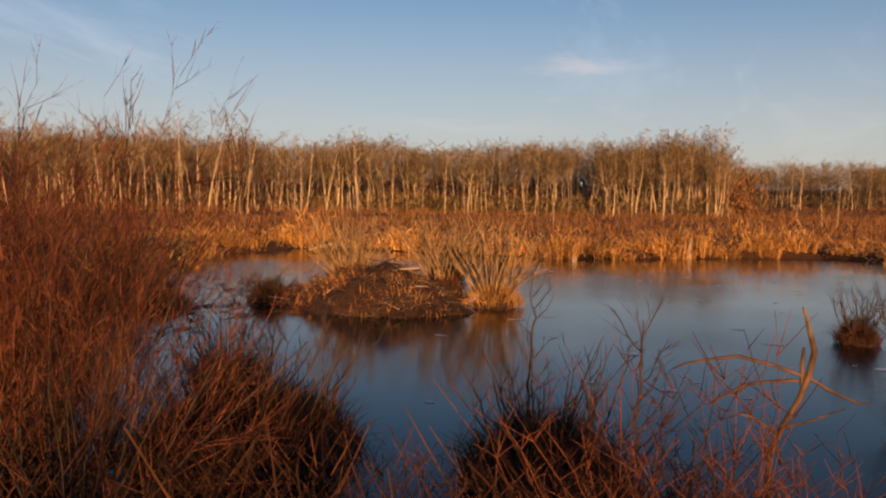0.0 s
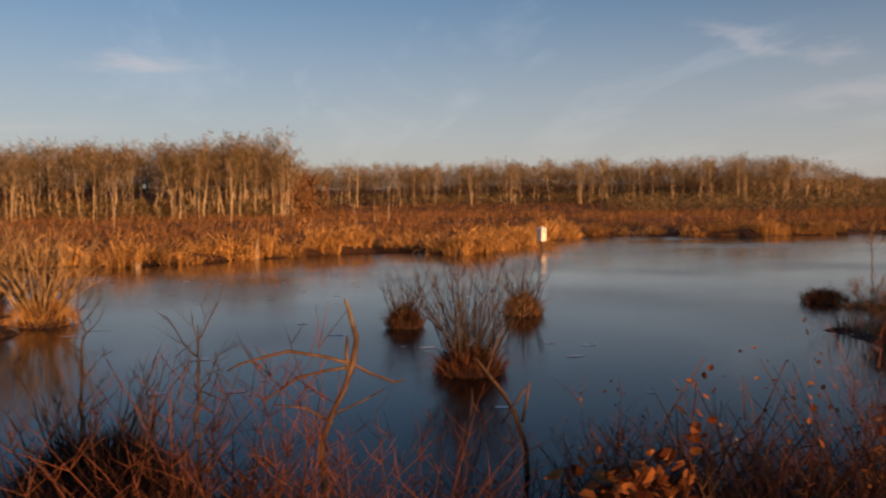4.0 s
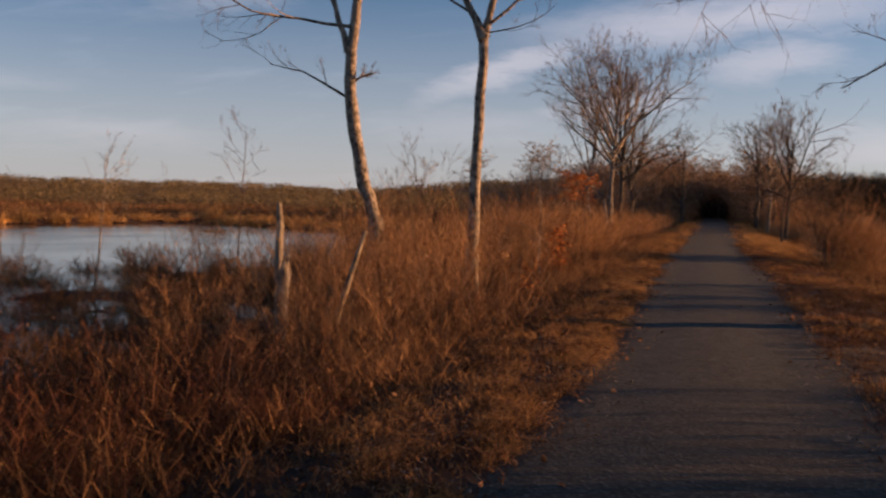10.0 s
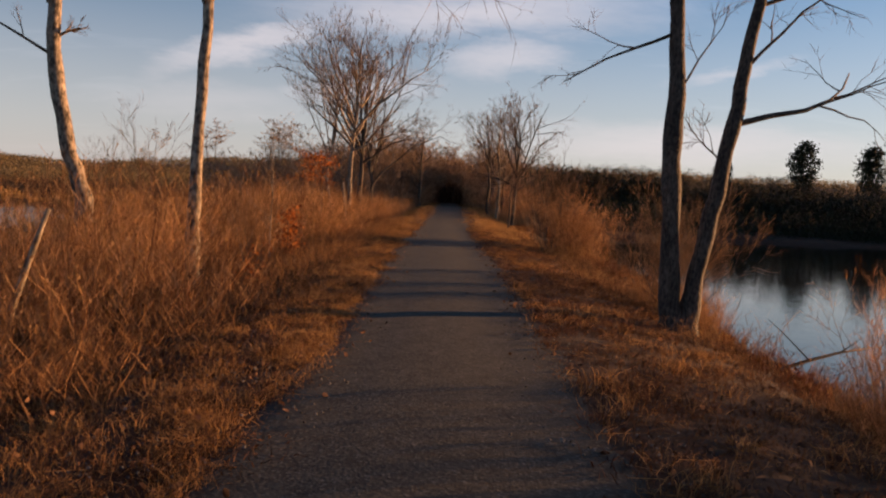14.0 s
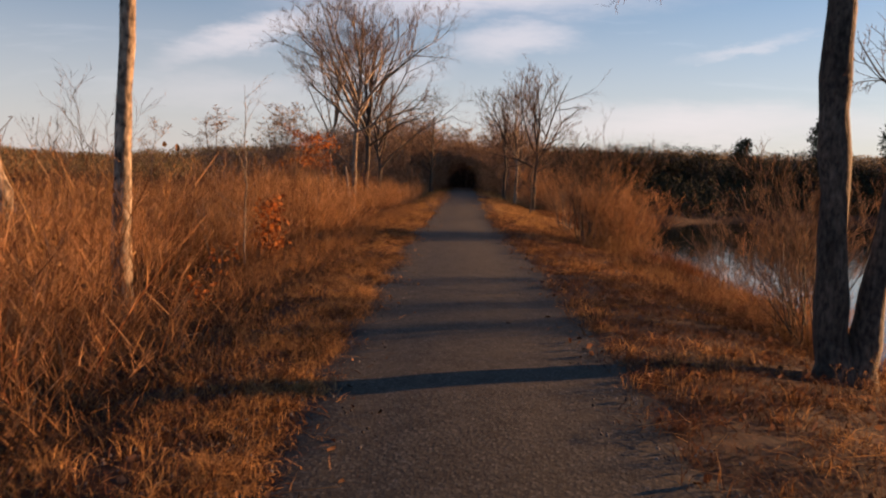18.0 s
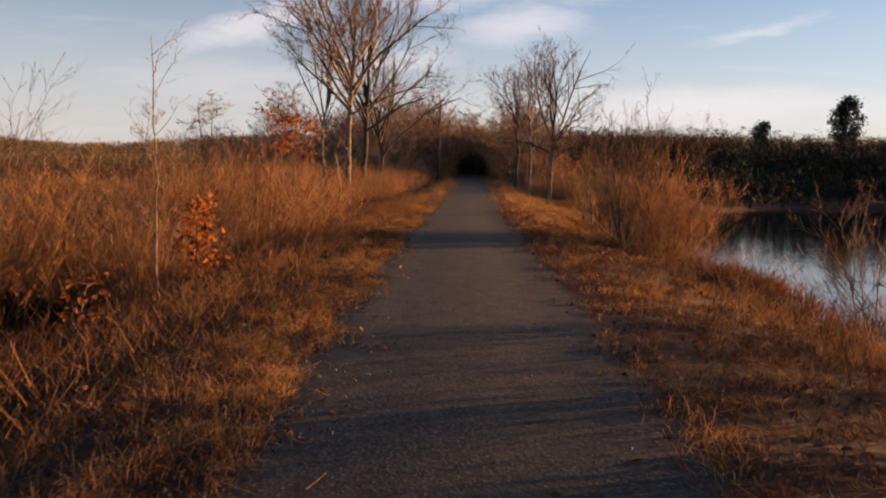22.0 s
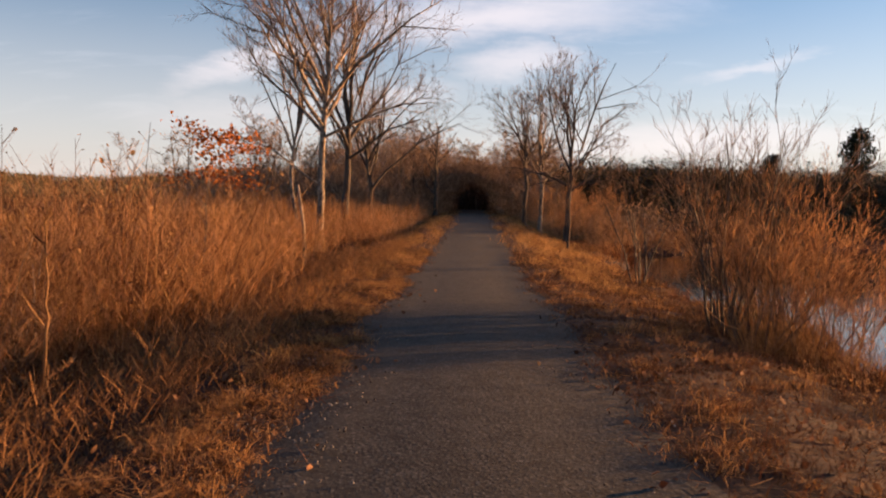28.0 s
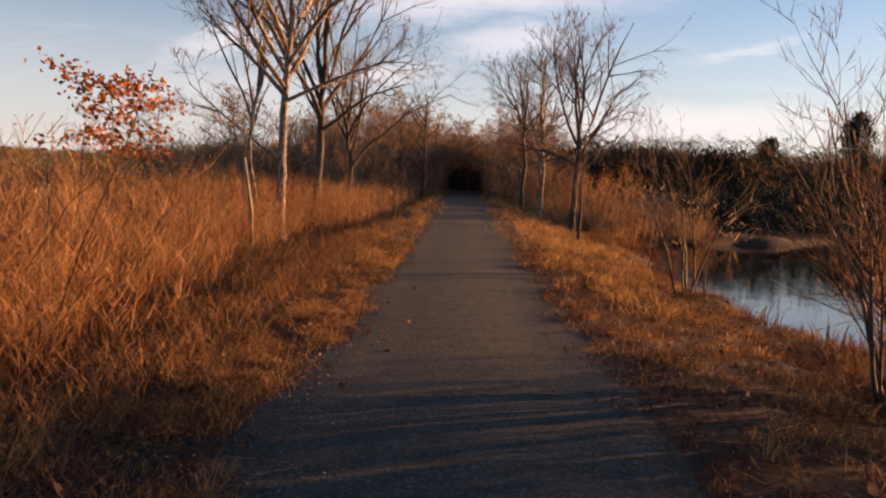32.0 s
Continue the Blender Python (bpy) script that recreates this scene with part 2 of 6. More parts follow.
M_THATCH = material("flattened_brown_grass", (0.06, 0.026, 0.012), (0.23, 0.105, 0.045), 3, bump=0.0, island=0.7, thin=0.25)
M_STICK = material("peeled_wood", (0.25, 0.17, 0.10), (0.58, 0.45, 0.30), 8, bump=0.3, island=0.4, stretch=(1, 1, 0.3))
M_MUD = material("lodge_mud", (0.025, 0.013, 0.008), (0.075, 0.036, 0.02), 7, bump=0.8)
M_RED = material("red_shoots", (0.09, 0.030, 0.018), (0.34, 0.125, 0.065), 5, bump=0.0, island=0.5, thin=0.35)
M_WHITE = material("white_box_paint", (1.1, 1.08, 1.0), (1.05, 1.02, 0.95), 9, 0.6, 0.1, wear=0.08)
M_STONE = material("trail_stones", (0.06, 0.055, 0.05), (0.22, 0.20, 0.18), 20, bump=0.2, island=0.8)
M_ICE = material("ice_flakes", (0.6, 0.66, 0.7), (0.8, 0.84, 0.88), 5, 0.3, 0.1)


def water_material(name, low, high, bump):
    m = bpy.data.materials.new(name)
    m.use_nodes = True
    n, l = m.node_tree.nodes, m.node_tree.links
    b = n["Principled BSDF"]
    b.inputs["IOR"].default_value = 1.31
    b.inputs["Base Color"].default_value = (0.005, 0.006, 0.007, 1)
    b.inputs["Specular IOR Level"].default_value = 0.36
    co = n.new("ShaderNodeTexCoord")
    broad, fine = n.new("ShaderNodeTexNoise"), n.new("ShaderNodeTexNoise")
    broad.inputs["Scale"].default_value, broad.inputs["Detail"].default_value = 0.16, 4
    fine.inputs["Scale"].default_value, fine.inputs["Detail"].default_value = 2.2, 5
    l.new(co.outputs["Object"], broad.inputs["Vector"])
    l.new(co.outputs["Object"], fine.inputs["Vector"])
    mr = n.new("ShaderNodeMapRange")
    mr.inputs["From Min"].default_value, mr.inputs["From Max"].default_value = 0.35, 0.65
    mr.inputs["To Min"].default_value, mr.inputs["To Max"].default_value = low, high
    l.new(broad.outputs["Fac"], mr.inputs["Value"])
    l.new(mr.outputs[0], b.inputs["Roughness"])
    bp = n.new("ShaderNodeBump")
    bp.inputs["Strength"].default_value, bp.inputs["Distance"].default_value = bump, 0.01
    l.new(fine.outputs["Fac"], bp.inputs["Height"])
    l.new(bp.outputs[0], b.inputs["Normal"])
    return m


def ground_material():
    """Dry earth, straw and leaf mould, mixed by noises of three sizes."""
    m = material("dry_ground", (0.020, 0.010, 0.006), (0.075, 0.032, 0.014), 5.5, 0.95, 1.0, wear=0.45)
    n, l = m.node_tree.nodes, m.node_tree.links
    b = n["Principled BSDF"]
    # matted leaves: small cells of differing brown, each tilted its own way
    co, vor, warp = n.new("ShaderNodeTexCoord"), n.new("ShaderNodeTexVoronoi"), n.new("ShaderNodeTexNoise")
    warp.inputs["Scale"].default_value, vor.inputs["Scale"].default_value = 9, 17
    add = n.new("ShaderNodeMix")
    add.data_type = "RGBA"
    add.inputs[0].default_value = 0.12
    l.new(co.outputs["Object"], warp.inputs["Vector"])
    l.new(co.outputs["Object"], add.inputs[6])
    l.new(warp.outputs["Color"], add.inputs[7])
    l.new(add.outputs[2], vor.inputs["Vector"])
    sep, ramp, mix = n.new("ShaderNodeSeparateColor"), n.new("ShaderNodeValToRGB"), n.new("ShaderNodeMix")
    l.new(vor.outputs["Color"], sep.inputs[0])
    l.new(sep.outputs[0], ramp.inputs[0])
    ramp.color_ramp.elements[0].color, ramp.color_ramp.elements[1].color = (0.012, 0.006, 0.004, 1), (0.105, 0.044, 0.020, 1)
    mix.data_type = "RGBA"
    mix.inputs[0].default_value = 0.45
    l.new(b.inputs["Base Color"].links[0].from_socket, mix.inputs[6])
    l.new(ramp.outputs[0], mix.inputs[7])
    l.new(mix.outputs[2], b.inputs["Base Color"])
    bump = n.new("ShaderNodeBump")
    bump.inputs["Strength"].default_value, bump.inputs["Distance"].default_value = 0.7, 0.02
    l.new(sep.outputs[1], bump.inputs["Height"])
    l.new(b.inputs["Normal"].links[0].from_socket, bump.inputs["Normal"])
    l.new(bump.outputs[0], b.inputs["Normal"])
    return m


def trail_material():
    m = material("stone_dust", (0.041, 0.037, 0.028), (0.074, 0.067, 0.052), 30, 0.92, 0.22, wear=0.35)
    n, l = m.node_tree.nodes, m.node_tree.links
    b = n["Principled BSDF"]
    vor = n.new("ShaderNodeTexVoronoi")
    vor.inputs["Scale"].default_value = 60
    co = n.new("ShaderNodeTexCoord")
    l.new(co.outputs["Object"], vor.inputs["Vector"])
    ramp = n.new("ShaderNodeValToRGB")
    ramp.color_ramp.elements[0].position, ramp.color_ramp.elements[1].position = 0.80, 1.0
    sep = n.new("ShaderNodeSeparateColor")
    l.new(vor.outputs["Color"], sep.inputs[0])
    l.new(sep.outputs[0], ramp.inputs[0])
    mix = n.new("ShaderNodeMix")
    mix.data_type = "RGBA"
    mix.inputs[7].default_value = (0.098, 0.092, 0.076, 1)
    old = b.inputs["Base Color"].links[0].from_socket
    l.new(ramp.outputs[0], mix.inputs[0])
    l.new(old, mix.inputs[6])
    l.new(mix.outputs[2], b.inputs["Base Color"])
    bump = n.new("ShaderNodeBump")
    bump.inputs["Strength"].default_value, bump.inputs["Distance"].default_value = 0.25, 0.006
    l.new(vor.outputs["Distance"], bump.inputs["Height"])
    l.new(b.inputs["Normal"].links[0].from_socket, bump.inputs["Normal"])
    l.new(bump.outputs[0], b.inputs["Normal"])
    return m


M_WATER, M_POND = water_material("pond_skim_ice", 0.07, 0.17, 0.03), water_material("pond_water", 0.02, 0.07, 0.55)
M_GROUND, M_TRAIL = ground_material(), trail_material()

# ---- the lie of the land ----
WATER = -0.75
LEFT_POND = [(-5.2, -6), (-12, -10.5), (-21, -15), (-30, -19), (-36, -17), (-35.5, -5.4), (-39, 1.7), (-42, 6), (-38, 9.7), (-57, 23),
             (-53, 33), (-52, 53), (-47, 70), (-25, 58), (-12, 48), (-5.4, 44), (-5.2, 20), (-5.1, 8), (-5.2, 0)]
RIGHT_POND = [(5.8, -40), (5.6, 13), (5.9, 20), (6.5, 28), (6.5, 36), (5.65, 43), (5.8, 50), (6.9, 57), (9, 61), (16, 64), (24, 73), (40, 78), (90, 88), (150, 60), (150, -70), (5.8, -70)]
HILLS = [(-180, 2.0), (-60, 2.2), (-26, 2.1), (-12, 2.3), (0, 2.2), (10, 1.85), (16, 1.55), (19, 1.25), (22, 0.9), (25, 0.72), (28, 0.8), (31, 0.98), (36, 0.95), (41, 0.86), (47, 1.0), (52, 1.25), (58, 1.6), (70, 1.6), (86, 1.3), (107, 1.6), (135, 2.0), (180, 2.0)]


def smooth(a, b, v):
    t = np.clip((v - a) / (b - a), 0, 1)
    return t * t * (3 - 2 * t)


def pond_depth(poly, x, y):
    """How far inside the pond's outline a place lies, negative on land."""
    inside = np.zeros(x.shape, bool)
    near = np.full(x.shape, 1e9)
    for (ax, ay), (bx, by) in zip(poly, poly[1:] + poly[:1]):
        ex, ey = bx - ax, by - ay
        t = np.clip(((x - ax) * ex + (y - ay) * ey) / (ex * ex + ey * ey), 0, 1)
        near = np.minimum(near, np.hypot(x - ax - t * ex, y - ay - t * ey))
        cross = ((ay > y) != (by > y)) & (x < (bx - ax) * (y - ay) / (by - ay + 1e-12) + ax)
        inside ^= cross
    return np.where(inside, near, -near)


def waves(x, y, size, seed):
    """Smooth uneven ups and downs between -1 and 1."""
    r = np.random.RandomState(seed)
    out = np.zeros(np.shape(x))
    for k in range(7):
        a, ph, s = r.uniform(0, 6.28), r.uniform(0, 6.28), r.uniform(0.6, 1.9) / size
        out = out + np.sin((x * math.cos(a) + y * math.sin(a)) * s * 6.28 + ph)
    return np.clip(out / 3.2, -1, 1)


def trail_z(y):
    return 0.7 * smooth(38, 105, np.asarray(y, float))


def trail_mid(y):
    return 0.12 - 0.0042 * np.asarray(y, float) + 0.06 * np.sin(np.asarray(y, float) * 0.11)


def left_half(y):
    """Half the trail's width towards the marsh."""
    return np.interp(y, [3, 10, 14, 18, 24, 30, 41, 60], [1.10, 0.98, 1.13, 1.27, 1.31, 1.42, 1.32, 1.32])


def right_half(y):
    """Half the trail's width towards the pond."""
    return np.interp(y, [5, 21, 31, 45], [1.44, 1.50, 1.38, 1.42])


MOUNDS = [(-17.1, -7.0, 2.2, 0.3), (-17.0, 5.5, 0.45, 0.35), (-11.3, 2.9, 0.5, 0.35), (-15.9, 2.75, 0.4, 0.3), (-17.2, 13.0, 0.5, 0.25),
          (-6.7, -3.9, 1.1, 0.4), (-6.9, -1.2, 0.7, 0.3)]


def ground_z(x, y):
    x, y = np.asarray(x, float), np.asarray(y, float)
    d = np.maximum(pond_depth(LEFT_POND, x, y), pond_depth(RIGHT_POND, x, y))
    land = -0.45 + 0.12 * waves(x, y, 9, 3) + 0.05 * waves(x, y, 2.2, 4)
    z = land + (-1.25 - land) * smooth(-1.6, 1.3, d + 0.5 * waves(x, y, 4, 8))
    marsh = smooth(6, 12, y) * smooth(75, 55, y) * smooth(-21, -13, x) * smooth(-3, -5, x)
    z = np.where(d > 0, np.maximum(z, -1.25 + marsh * (0.46 + 0.25 * waves(x, y, 4.5, 11))), z)
    for mx, my, r, h in MOUNDS:
        q = np.hypot(x - mx, y - my) / r
        z = np.maximum(z, WATER + 0.12 + h - (h + 0.45) * q * q)
    off = x - trail_mid(y)
    left = np.interp(-off, [0, 1.3, 1.7, 2.05, 2.7, 4.1, 5.4, 8], [-0.03, -0.02, 0, -0.03, -0.2, -0.62, -0.95, -2.5])
    right = np.interp(off, [0, 1.3, 1.7, 2.4, 3.8, 5.6, 8.5], [-0.03, -0.02, 0, -0.05, -0.26, -0.85, -2.5])
    bank = np.where(off < 0, left, right) + trail_z(y) + 0.03 * waves(x, y, 1.3, 5) * smooth(1.2, 1.9, np.abs(off))
    rise = smooth(58, 90, y) * smooth(45, 12, np.abs(x)) * smooth(0, -5, d)
    z = z + rise * np.maximum(trail_z(y) - 0.4 + 0.1 * waves(x, y, 6, 9) - z, 0)
    z = np.maximum(z, bank)
    r = np.hypot(x, y)
    az = np.degrees(np.arctan2(-x, y))
    top = np.interp(az, [a for a, _ in HILLS], [e for _, e in HILLS])
    hill = np.tan(np.radians(top)) * 520 * smooth(150, 520, r) * (1 + 0.04 * waves(x, y, 160, 21) + 0.03 * waves(x, y, 50, 22))
    return z + hill


def zed(x, y):
    return float(ground_z(np.array([x]), np.array([y]))[0])


def mesh_object(name, verts, faces, mat, parent=None, smooth_shade=False, label=""):
    me = bpy.data.meshes.new(name)
    me.from_pydata(verts, [], faces)
    me.materials.append(mat)
    if smooth_shade:
        me.polygons.foreach_set("use_smooth", [True] * len(me.polygons))
    ob = new(name, me)
    ob.parent = parent
    if label:
        ob["label"] = label
    return ob


def spread(inner, step, outer, growth=1.16):
    """Grid lines: even steps inside, growing steps out to the horizon."""
    a, b = inner
    mid = list(np.arange(a, b + step / 2, step))
    lo, hi, s = [a], [mid[-1]], step
    while hi[-1] < outer:
        s *= growth
        hi.append(hi[-1] + s)
        lo.append(lo[-1] - s)
    return np.array(lo[:0:-1] + mid + hi[1:])


def build_ground():
    gx, gy = spread((-64, 12), 0.4, 1500, 1.2), spread((-24, 90), 0.55, 1500, 1.2)
    xx, yy = np.meshgrid(gx, gy)
    zz = ground_z(xx.ravel(), yy.ravel())
    n, m = len(gx), len(gy)
    verts = np.stack([xx.ravel(), yy.ravel(), zz], 1)
    i = (np.arange(m - 1)[:, None] * n + np.arange(n - 1)[None]).ravel()
    faces = np.stack([i, i + 1, i + 1 + n, i + n], 1)
    ob = mesh_object("ground", verts.tolist(), faces.tolist(), M_GROUND, None, True)
    tagged(ob, "dry brown earth, marsh and wooded hills", "ground", kind="structure")


def build_trail():
    ys = np.arange(-14, 124, 0.25)
    verts, faces = [], []
    across = 13
    for k, y in enumerate(ys):
        c, z0 = float(trail_mid(y)), float(trail_z(y))
        wl_, wr_ = 0.06 + float(left_half(y)) + 0.12 * waves(np.array(y), np.array(0.0), 2.3, 31) + 0.05 * waves(np.array(y), np.array(0.0), 0.7, 32), 0.06 + float(right_half(y)) + 0.10 * waves(np.array(y), np.array(9.0), 2.6, 33)
        for j in range(across):
            u = j / (across - 1) * 2 - 1
            x = c + (u * wr_ if u > 0 else u * wl_)
            z = z0 + 0.022 - 0.022 * u * u - 0.008 * math.exp(-((abs(u) - 0.5) / 0.16) ** 2) - (0.02 if abs(u) > 0.99 else 0)
            verts.append((x, y, z))
        if k:
            a = (k - 1) * across
            faces += [(a + j, a + j + 1, a + j + 1 + across, a + j + across) for j in range(across - 1)]
    ob = mesh_object("path", verts, faces, M_TRAIL, None, True)
    tagged(ob, "grey stone dust rail trail, flat and straight", "path", kind="structure")


def build_water():
    for name, x0, x1, y0, y1, mat, text in (("water", -75, -3.5, -40, 110, M_WATER, "dark blue marsh pond under skim ice"), ("water", 4.2, 170, -80, 110, M_POND, "dark pond mirroring the sky")):
        nx, ny = 24, 24
        verts = [(x0 + (x1 - x0) * i / nx, y0 + (y1 - y0) * j / ny, WATER) for j in range(ny + 1) for i in range(nx + 1)]
        faces = [(j * (nx + 1) + i, j * (nx + 1) + i + 1, (j + 1) * (nx + 1) + i + 1, (j + 1) * (nx + 1) + i) for j in range(ny) for i in range(nx)]
        tagged(mesh_object(name, verts, faces, mat), text, "water", kind="structure")


build_ground()
build_trail()
build_water()


# ---- plant builders ----
class Buf:
    """Collects tubes, blades and leaves for one mesh."""

    def __init__(self):
        self.v, self.f = [], []

    def tube(self, pts, radii, n=4):
        base = len(self.v)
        k = len(pts)
        for i, p in enumerate(pts):
            a = pts[max(i - 1, 0)]
            b = pts[min(i + 1, k - 1)]
            dx, dy, dz = b[0] - a[0], b[1] - a[1], b[2] - a[2]
            s = math.sqrt(dx * dx + dy * dy + dz * dz) or 1.0
            dx, dy, dz = dx / s, dy / s, dz / s
            if abs(dz) < 0.9:
                ux, uy, uz = dy, -dx, 0.0
            else:
                ux, uy, uz = 0.0, dz, -dy
            s = math.sqrt(ux * ux + uy * uy + uz * uz) or 1.0
            ux, uy, uz = ux / s, uy / s, uz / s
            wx, wy, wz = dy * uz - dz * uy, dz * ux - dx * uz, dx * uy - dy * ux
            r = radii[i]
            for j in range(n):
                c, q = math.cos(6.2832 * j / n) * r, math.sin(6.2832 * j / n) * r
                self.v.append((p[0] + ux * c + wx * q, p[1] + uy * c + wy * q, p[2] + uz * c + wz * q))
        for i in range(k - 1):
            for j in range(n):
                a, b = base + i * n + j, base + i * n + (j + 1) % n
                self.f.append((a, b, b + n, a + n))
        self.f.append(tuple(base + (k - 1) * n + j for j in range(n)))

    def blade(self, p, lean, height, width, rng, segs=2):
        """A bent flat blade of grass."""
        a = rng.uniform(0, 6.2832)
        cx, cy = math.cos(a) * width, math.sin(a) * width
        lx, ly = lean
        base = len(self.v)
        for i in range(segs):
            u = i / segs
            w = 1 - 0.5 * u
            x, y, z = p[0] + lx * u * u, p[1] + ly * u * u, p[2] + height * (u - 0.25 * u * u)
            self.v.append((x - cx * w, y - cy * w, z))
            self.v.append((x + cx * w, y + cy * w, z))
        self.v.append((p[0] + lx, p[1] + ly, p[2] + height * 0.75))
        for i in range(segs - 1):
            self.f.append((base + 2 * i, base + 2 * i + 1, base + 2 * i + 3, base + 2 * i + 2))
        e = base + 2 * segs
        self.f.append((e - 2, e - 1, e))

    def ribbon(self, a, b, w0, w1, rng):
        """A thin flat twig of two triangles for things far off."""
        t = rng.uniform(0, 6.2832)
        dz = rng.uniform(-0.4, 0.4)
        cx, cy = math.cos(t), math.sin(t)
        base = len(self.v)
        for p, w in ((a, w0), (b, w1)):
            self.v.append((p[0] - cx * w, p[1] - cy * w, p[2] - dz * w))
            self.v.append((p[0] + cx * w, p[1] + cy * w, p[2] + dz * w))
        self.f.append((base, base + 1, base + 3, base + 2))

    def leaf(self, p, size, rng):
        """A curled lobed leaf of four faces."""
        d = Vector((rng.gauss(0, 1), rng.gauss(0, 1), rng.gauss(0, 0.8))).normalized()
        s = d.cross(Vector((rng.gauss(0, 1), rng.gauss(0, 1), rng.gauss(0, 1)))).normalized()
        u = d.cross(s)
        o = Vector(p)
        base = len(self.v)
        for a, b, c in ((0, 0, 0), (0.35, 0.34, 0.12), (0.75, 0.26, 0.16), (1, 0, 0.05), (0.7, -0.28, 0.15), (0.3, -0.32, 0.13), (0.5, 0, -0.02)):
            self.v.append(tuple(o + d * (a * size) + s * (b * size) + u * (c * size)))
        self.f += [(base, base + 1, base + 6), (base + 1, base + 2, base + 6), (base + 2, base + 3, base + 6), (base + 3, base + 4, base + 6), (base + 4, base + 5, base + 6), (base + 5, base, base + 6)]

    def make(self, name, mat, parent=None, label="", smooth_shade=True):
        return mesh_object(name, self.v, self.f, mat, parent, smooth_shade, label)


def bend_line(p, d, length, steps, rng, wobble=0.15, up=0.0):
    """A wandering line from p along d; up > 0 lifts it, < 0 lets it droop."""
    pts = [tuple(p)]
    d = Vector(d).normalized()
    q = Vector(p)
    for _ in range(steps):
        d = (d + Vector((rng.gauss(0, wobble), rng.gauss(0, wobble), rng.gauss(0, wobble) + up))).normalized()
        q = q + d * (length / steps)
        pts.append(tuple(q))
    return pts


def grow(limbs, twigs, p, d, length, r, depth, rng, up=0.06, kids=(4, 6), angle=0.75, fine=0.004, thick=0.018):
    """A branch with its side branches; thick ones into limbs, thin ones into twigs."""
    steps = 5 if depth > 1 else (3 if depth == 1 else 2)
    pts = bend_line(p, d, length, steps, rng, 0.13, up)
    radii = [r * (1 - 0.75 * i / steps) for i in range(steps + 1)]
    if depth <= 0 and r < 0.016:
        for i in range(steps):
            twigs.ribbon(pts[i], pts[i + 1], radii[i], radii[i + 1], rng)
    else:
        (limbs if r > thick else twigs).tube(pts, radii, 6 if r > 0.06 else (4 if r > 0.012 else 3))
    if depth <= 0:
        return
    for _ in range(rng.randint(*kids)):
        u = rng.uniform(0.22, 1.0)
        i = min(int(u * steps), steps - 1)
        w = u * steps - i
        q = tuple(pts[i][k] + (pts[i + 1][k] - pts[i][k]) * w for k in range(3))
        along = (Vector(pts[i + 1]) - Vector(pts[i])).normalized()
        side = along.cross(Vector((rng.gauss(0, 1), rng.gauss(0, 1), rng.gauss(0, 1)))).normalized()
        a = rng.uniform(0.6, 1.2) * angle
        nd = along * math.cos(a) + side * math.sin(a)
        grow(limbs, twigs, q, nd, length * rng.uniform(0.38, 0.62) * (1.15 - 0.45 * u), max(r * (1 - 0.6 * u) * 0.55, fine), depth - 1, rng, up, kids, angle, fine, thick)


def tree_thing(label, place, trunks, limb_specs, bark, twig, seed, name="tree", category="bare tree", depth=3, crown_up=0.06, kids=(4, 6), fine=0.005):
    """A bare tree: trunks as lines of (x, y, z, r) from the base; limbs as (start, direction, length, radius)."""
    rng = random.Random(seed)
    root = new(name)
    root.location = place
    tagged(root, label, category)
    for t in trunks:
        b = Buf()
        pts, rad = [], []
        for (a, c) in zip(t, t[1:]):
            for i in range(4):
                u = i / 4
                pts.append(tuple(a[k] + (c[k] - a[k]) * u + rng.gauss(0, 0.014) for k in range(3)))
                rad.append((a[3] + (c[3] - a[3]) * u) * rng.uniform(0.93, 1.07) * (1.12 if rng.random() < 0.12 else 1))
        pts.append(t[-1][:3])
        rad.append(t[-1][3])
        rad[0] *= 1.5
        rad[1] *= 1.12
        b.tube(pts, rad, 10)
        b.make("trunk", bark, root)
    twigs = Buf()
    for p, d, length, r in limb_specs:
        limb = Buf()
        grow(limb, twigs, p, d, length, r, depth, rng, crown_up, kids, 0.75, fine)
        if limb.v:
            limb.make("limb", bark, root)
    if twigs.v:
        tagged(twigs.make("crown", twig, root, "fine bare twigs"), kind="stuff")
    return root


def round_tree(label, x, y, height, r, spread_to, seed, stems=1, bark=None, fork=0.25, kids=(4, 6), n=9, twig=None, depth=3, lift=0.9, fine=0.011, up=0.06):
    """A bare tree with a rounded crown of rising limbs."""
    rng = random.Random(seed)
    trunks, specs = [], []
    for s in range(stems):
        a = 6.28 * s / max(stems, 1) + 0.6
        off = 0.25 * (stems > 1)
        lean = spread_to * 0.15 * (stems > 1)
        line = []
        for i in range(6):
            u = i / 5
            line.append((math.cos(a) * (off + lean * u) + rng.gauss(0, 0.05 * u), math.sin(a) * (off + lean * u) + rng.gauss(0, 0.05 * u), -0.15 + height * 0.82 * u, r * (1 - 0.8 * u)))
        trunks.append(line)
        for k in range(n):
            u = fork + (1 - fork) * (k + rng.uniform(0, 0.8)) / n
            i = min(int(u * 5), 4)
            w = u * 5 - i
            p = tuple(line[i][c] + (line[i + 1][c] - line[i][c]) * w for c in range(3))
            b = rng.uniform(0, 6.28)
            d = (math.cos(b), math.sin(b), lift + rng.uniform(-0.2, 0.5))
            specs.append((p, d, spread_to * rng.uniform(0.75, 1.1) * (1.15 - 0.55 * u), r * (1 - 0.75 * u) * 0.55))
    return tree_thing(label, (x, y, zed(x, y)), trunks, specs, bark or M_BARK, twig or M_TWIG, seed, depth=depth, kids=kids, fine=fine, crown_up=up)


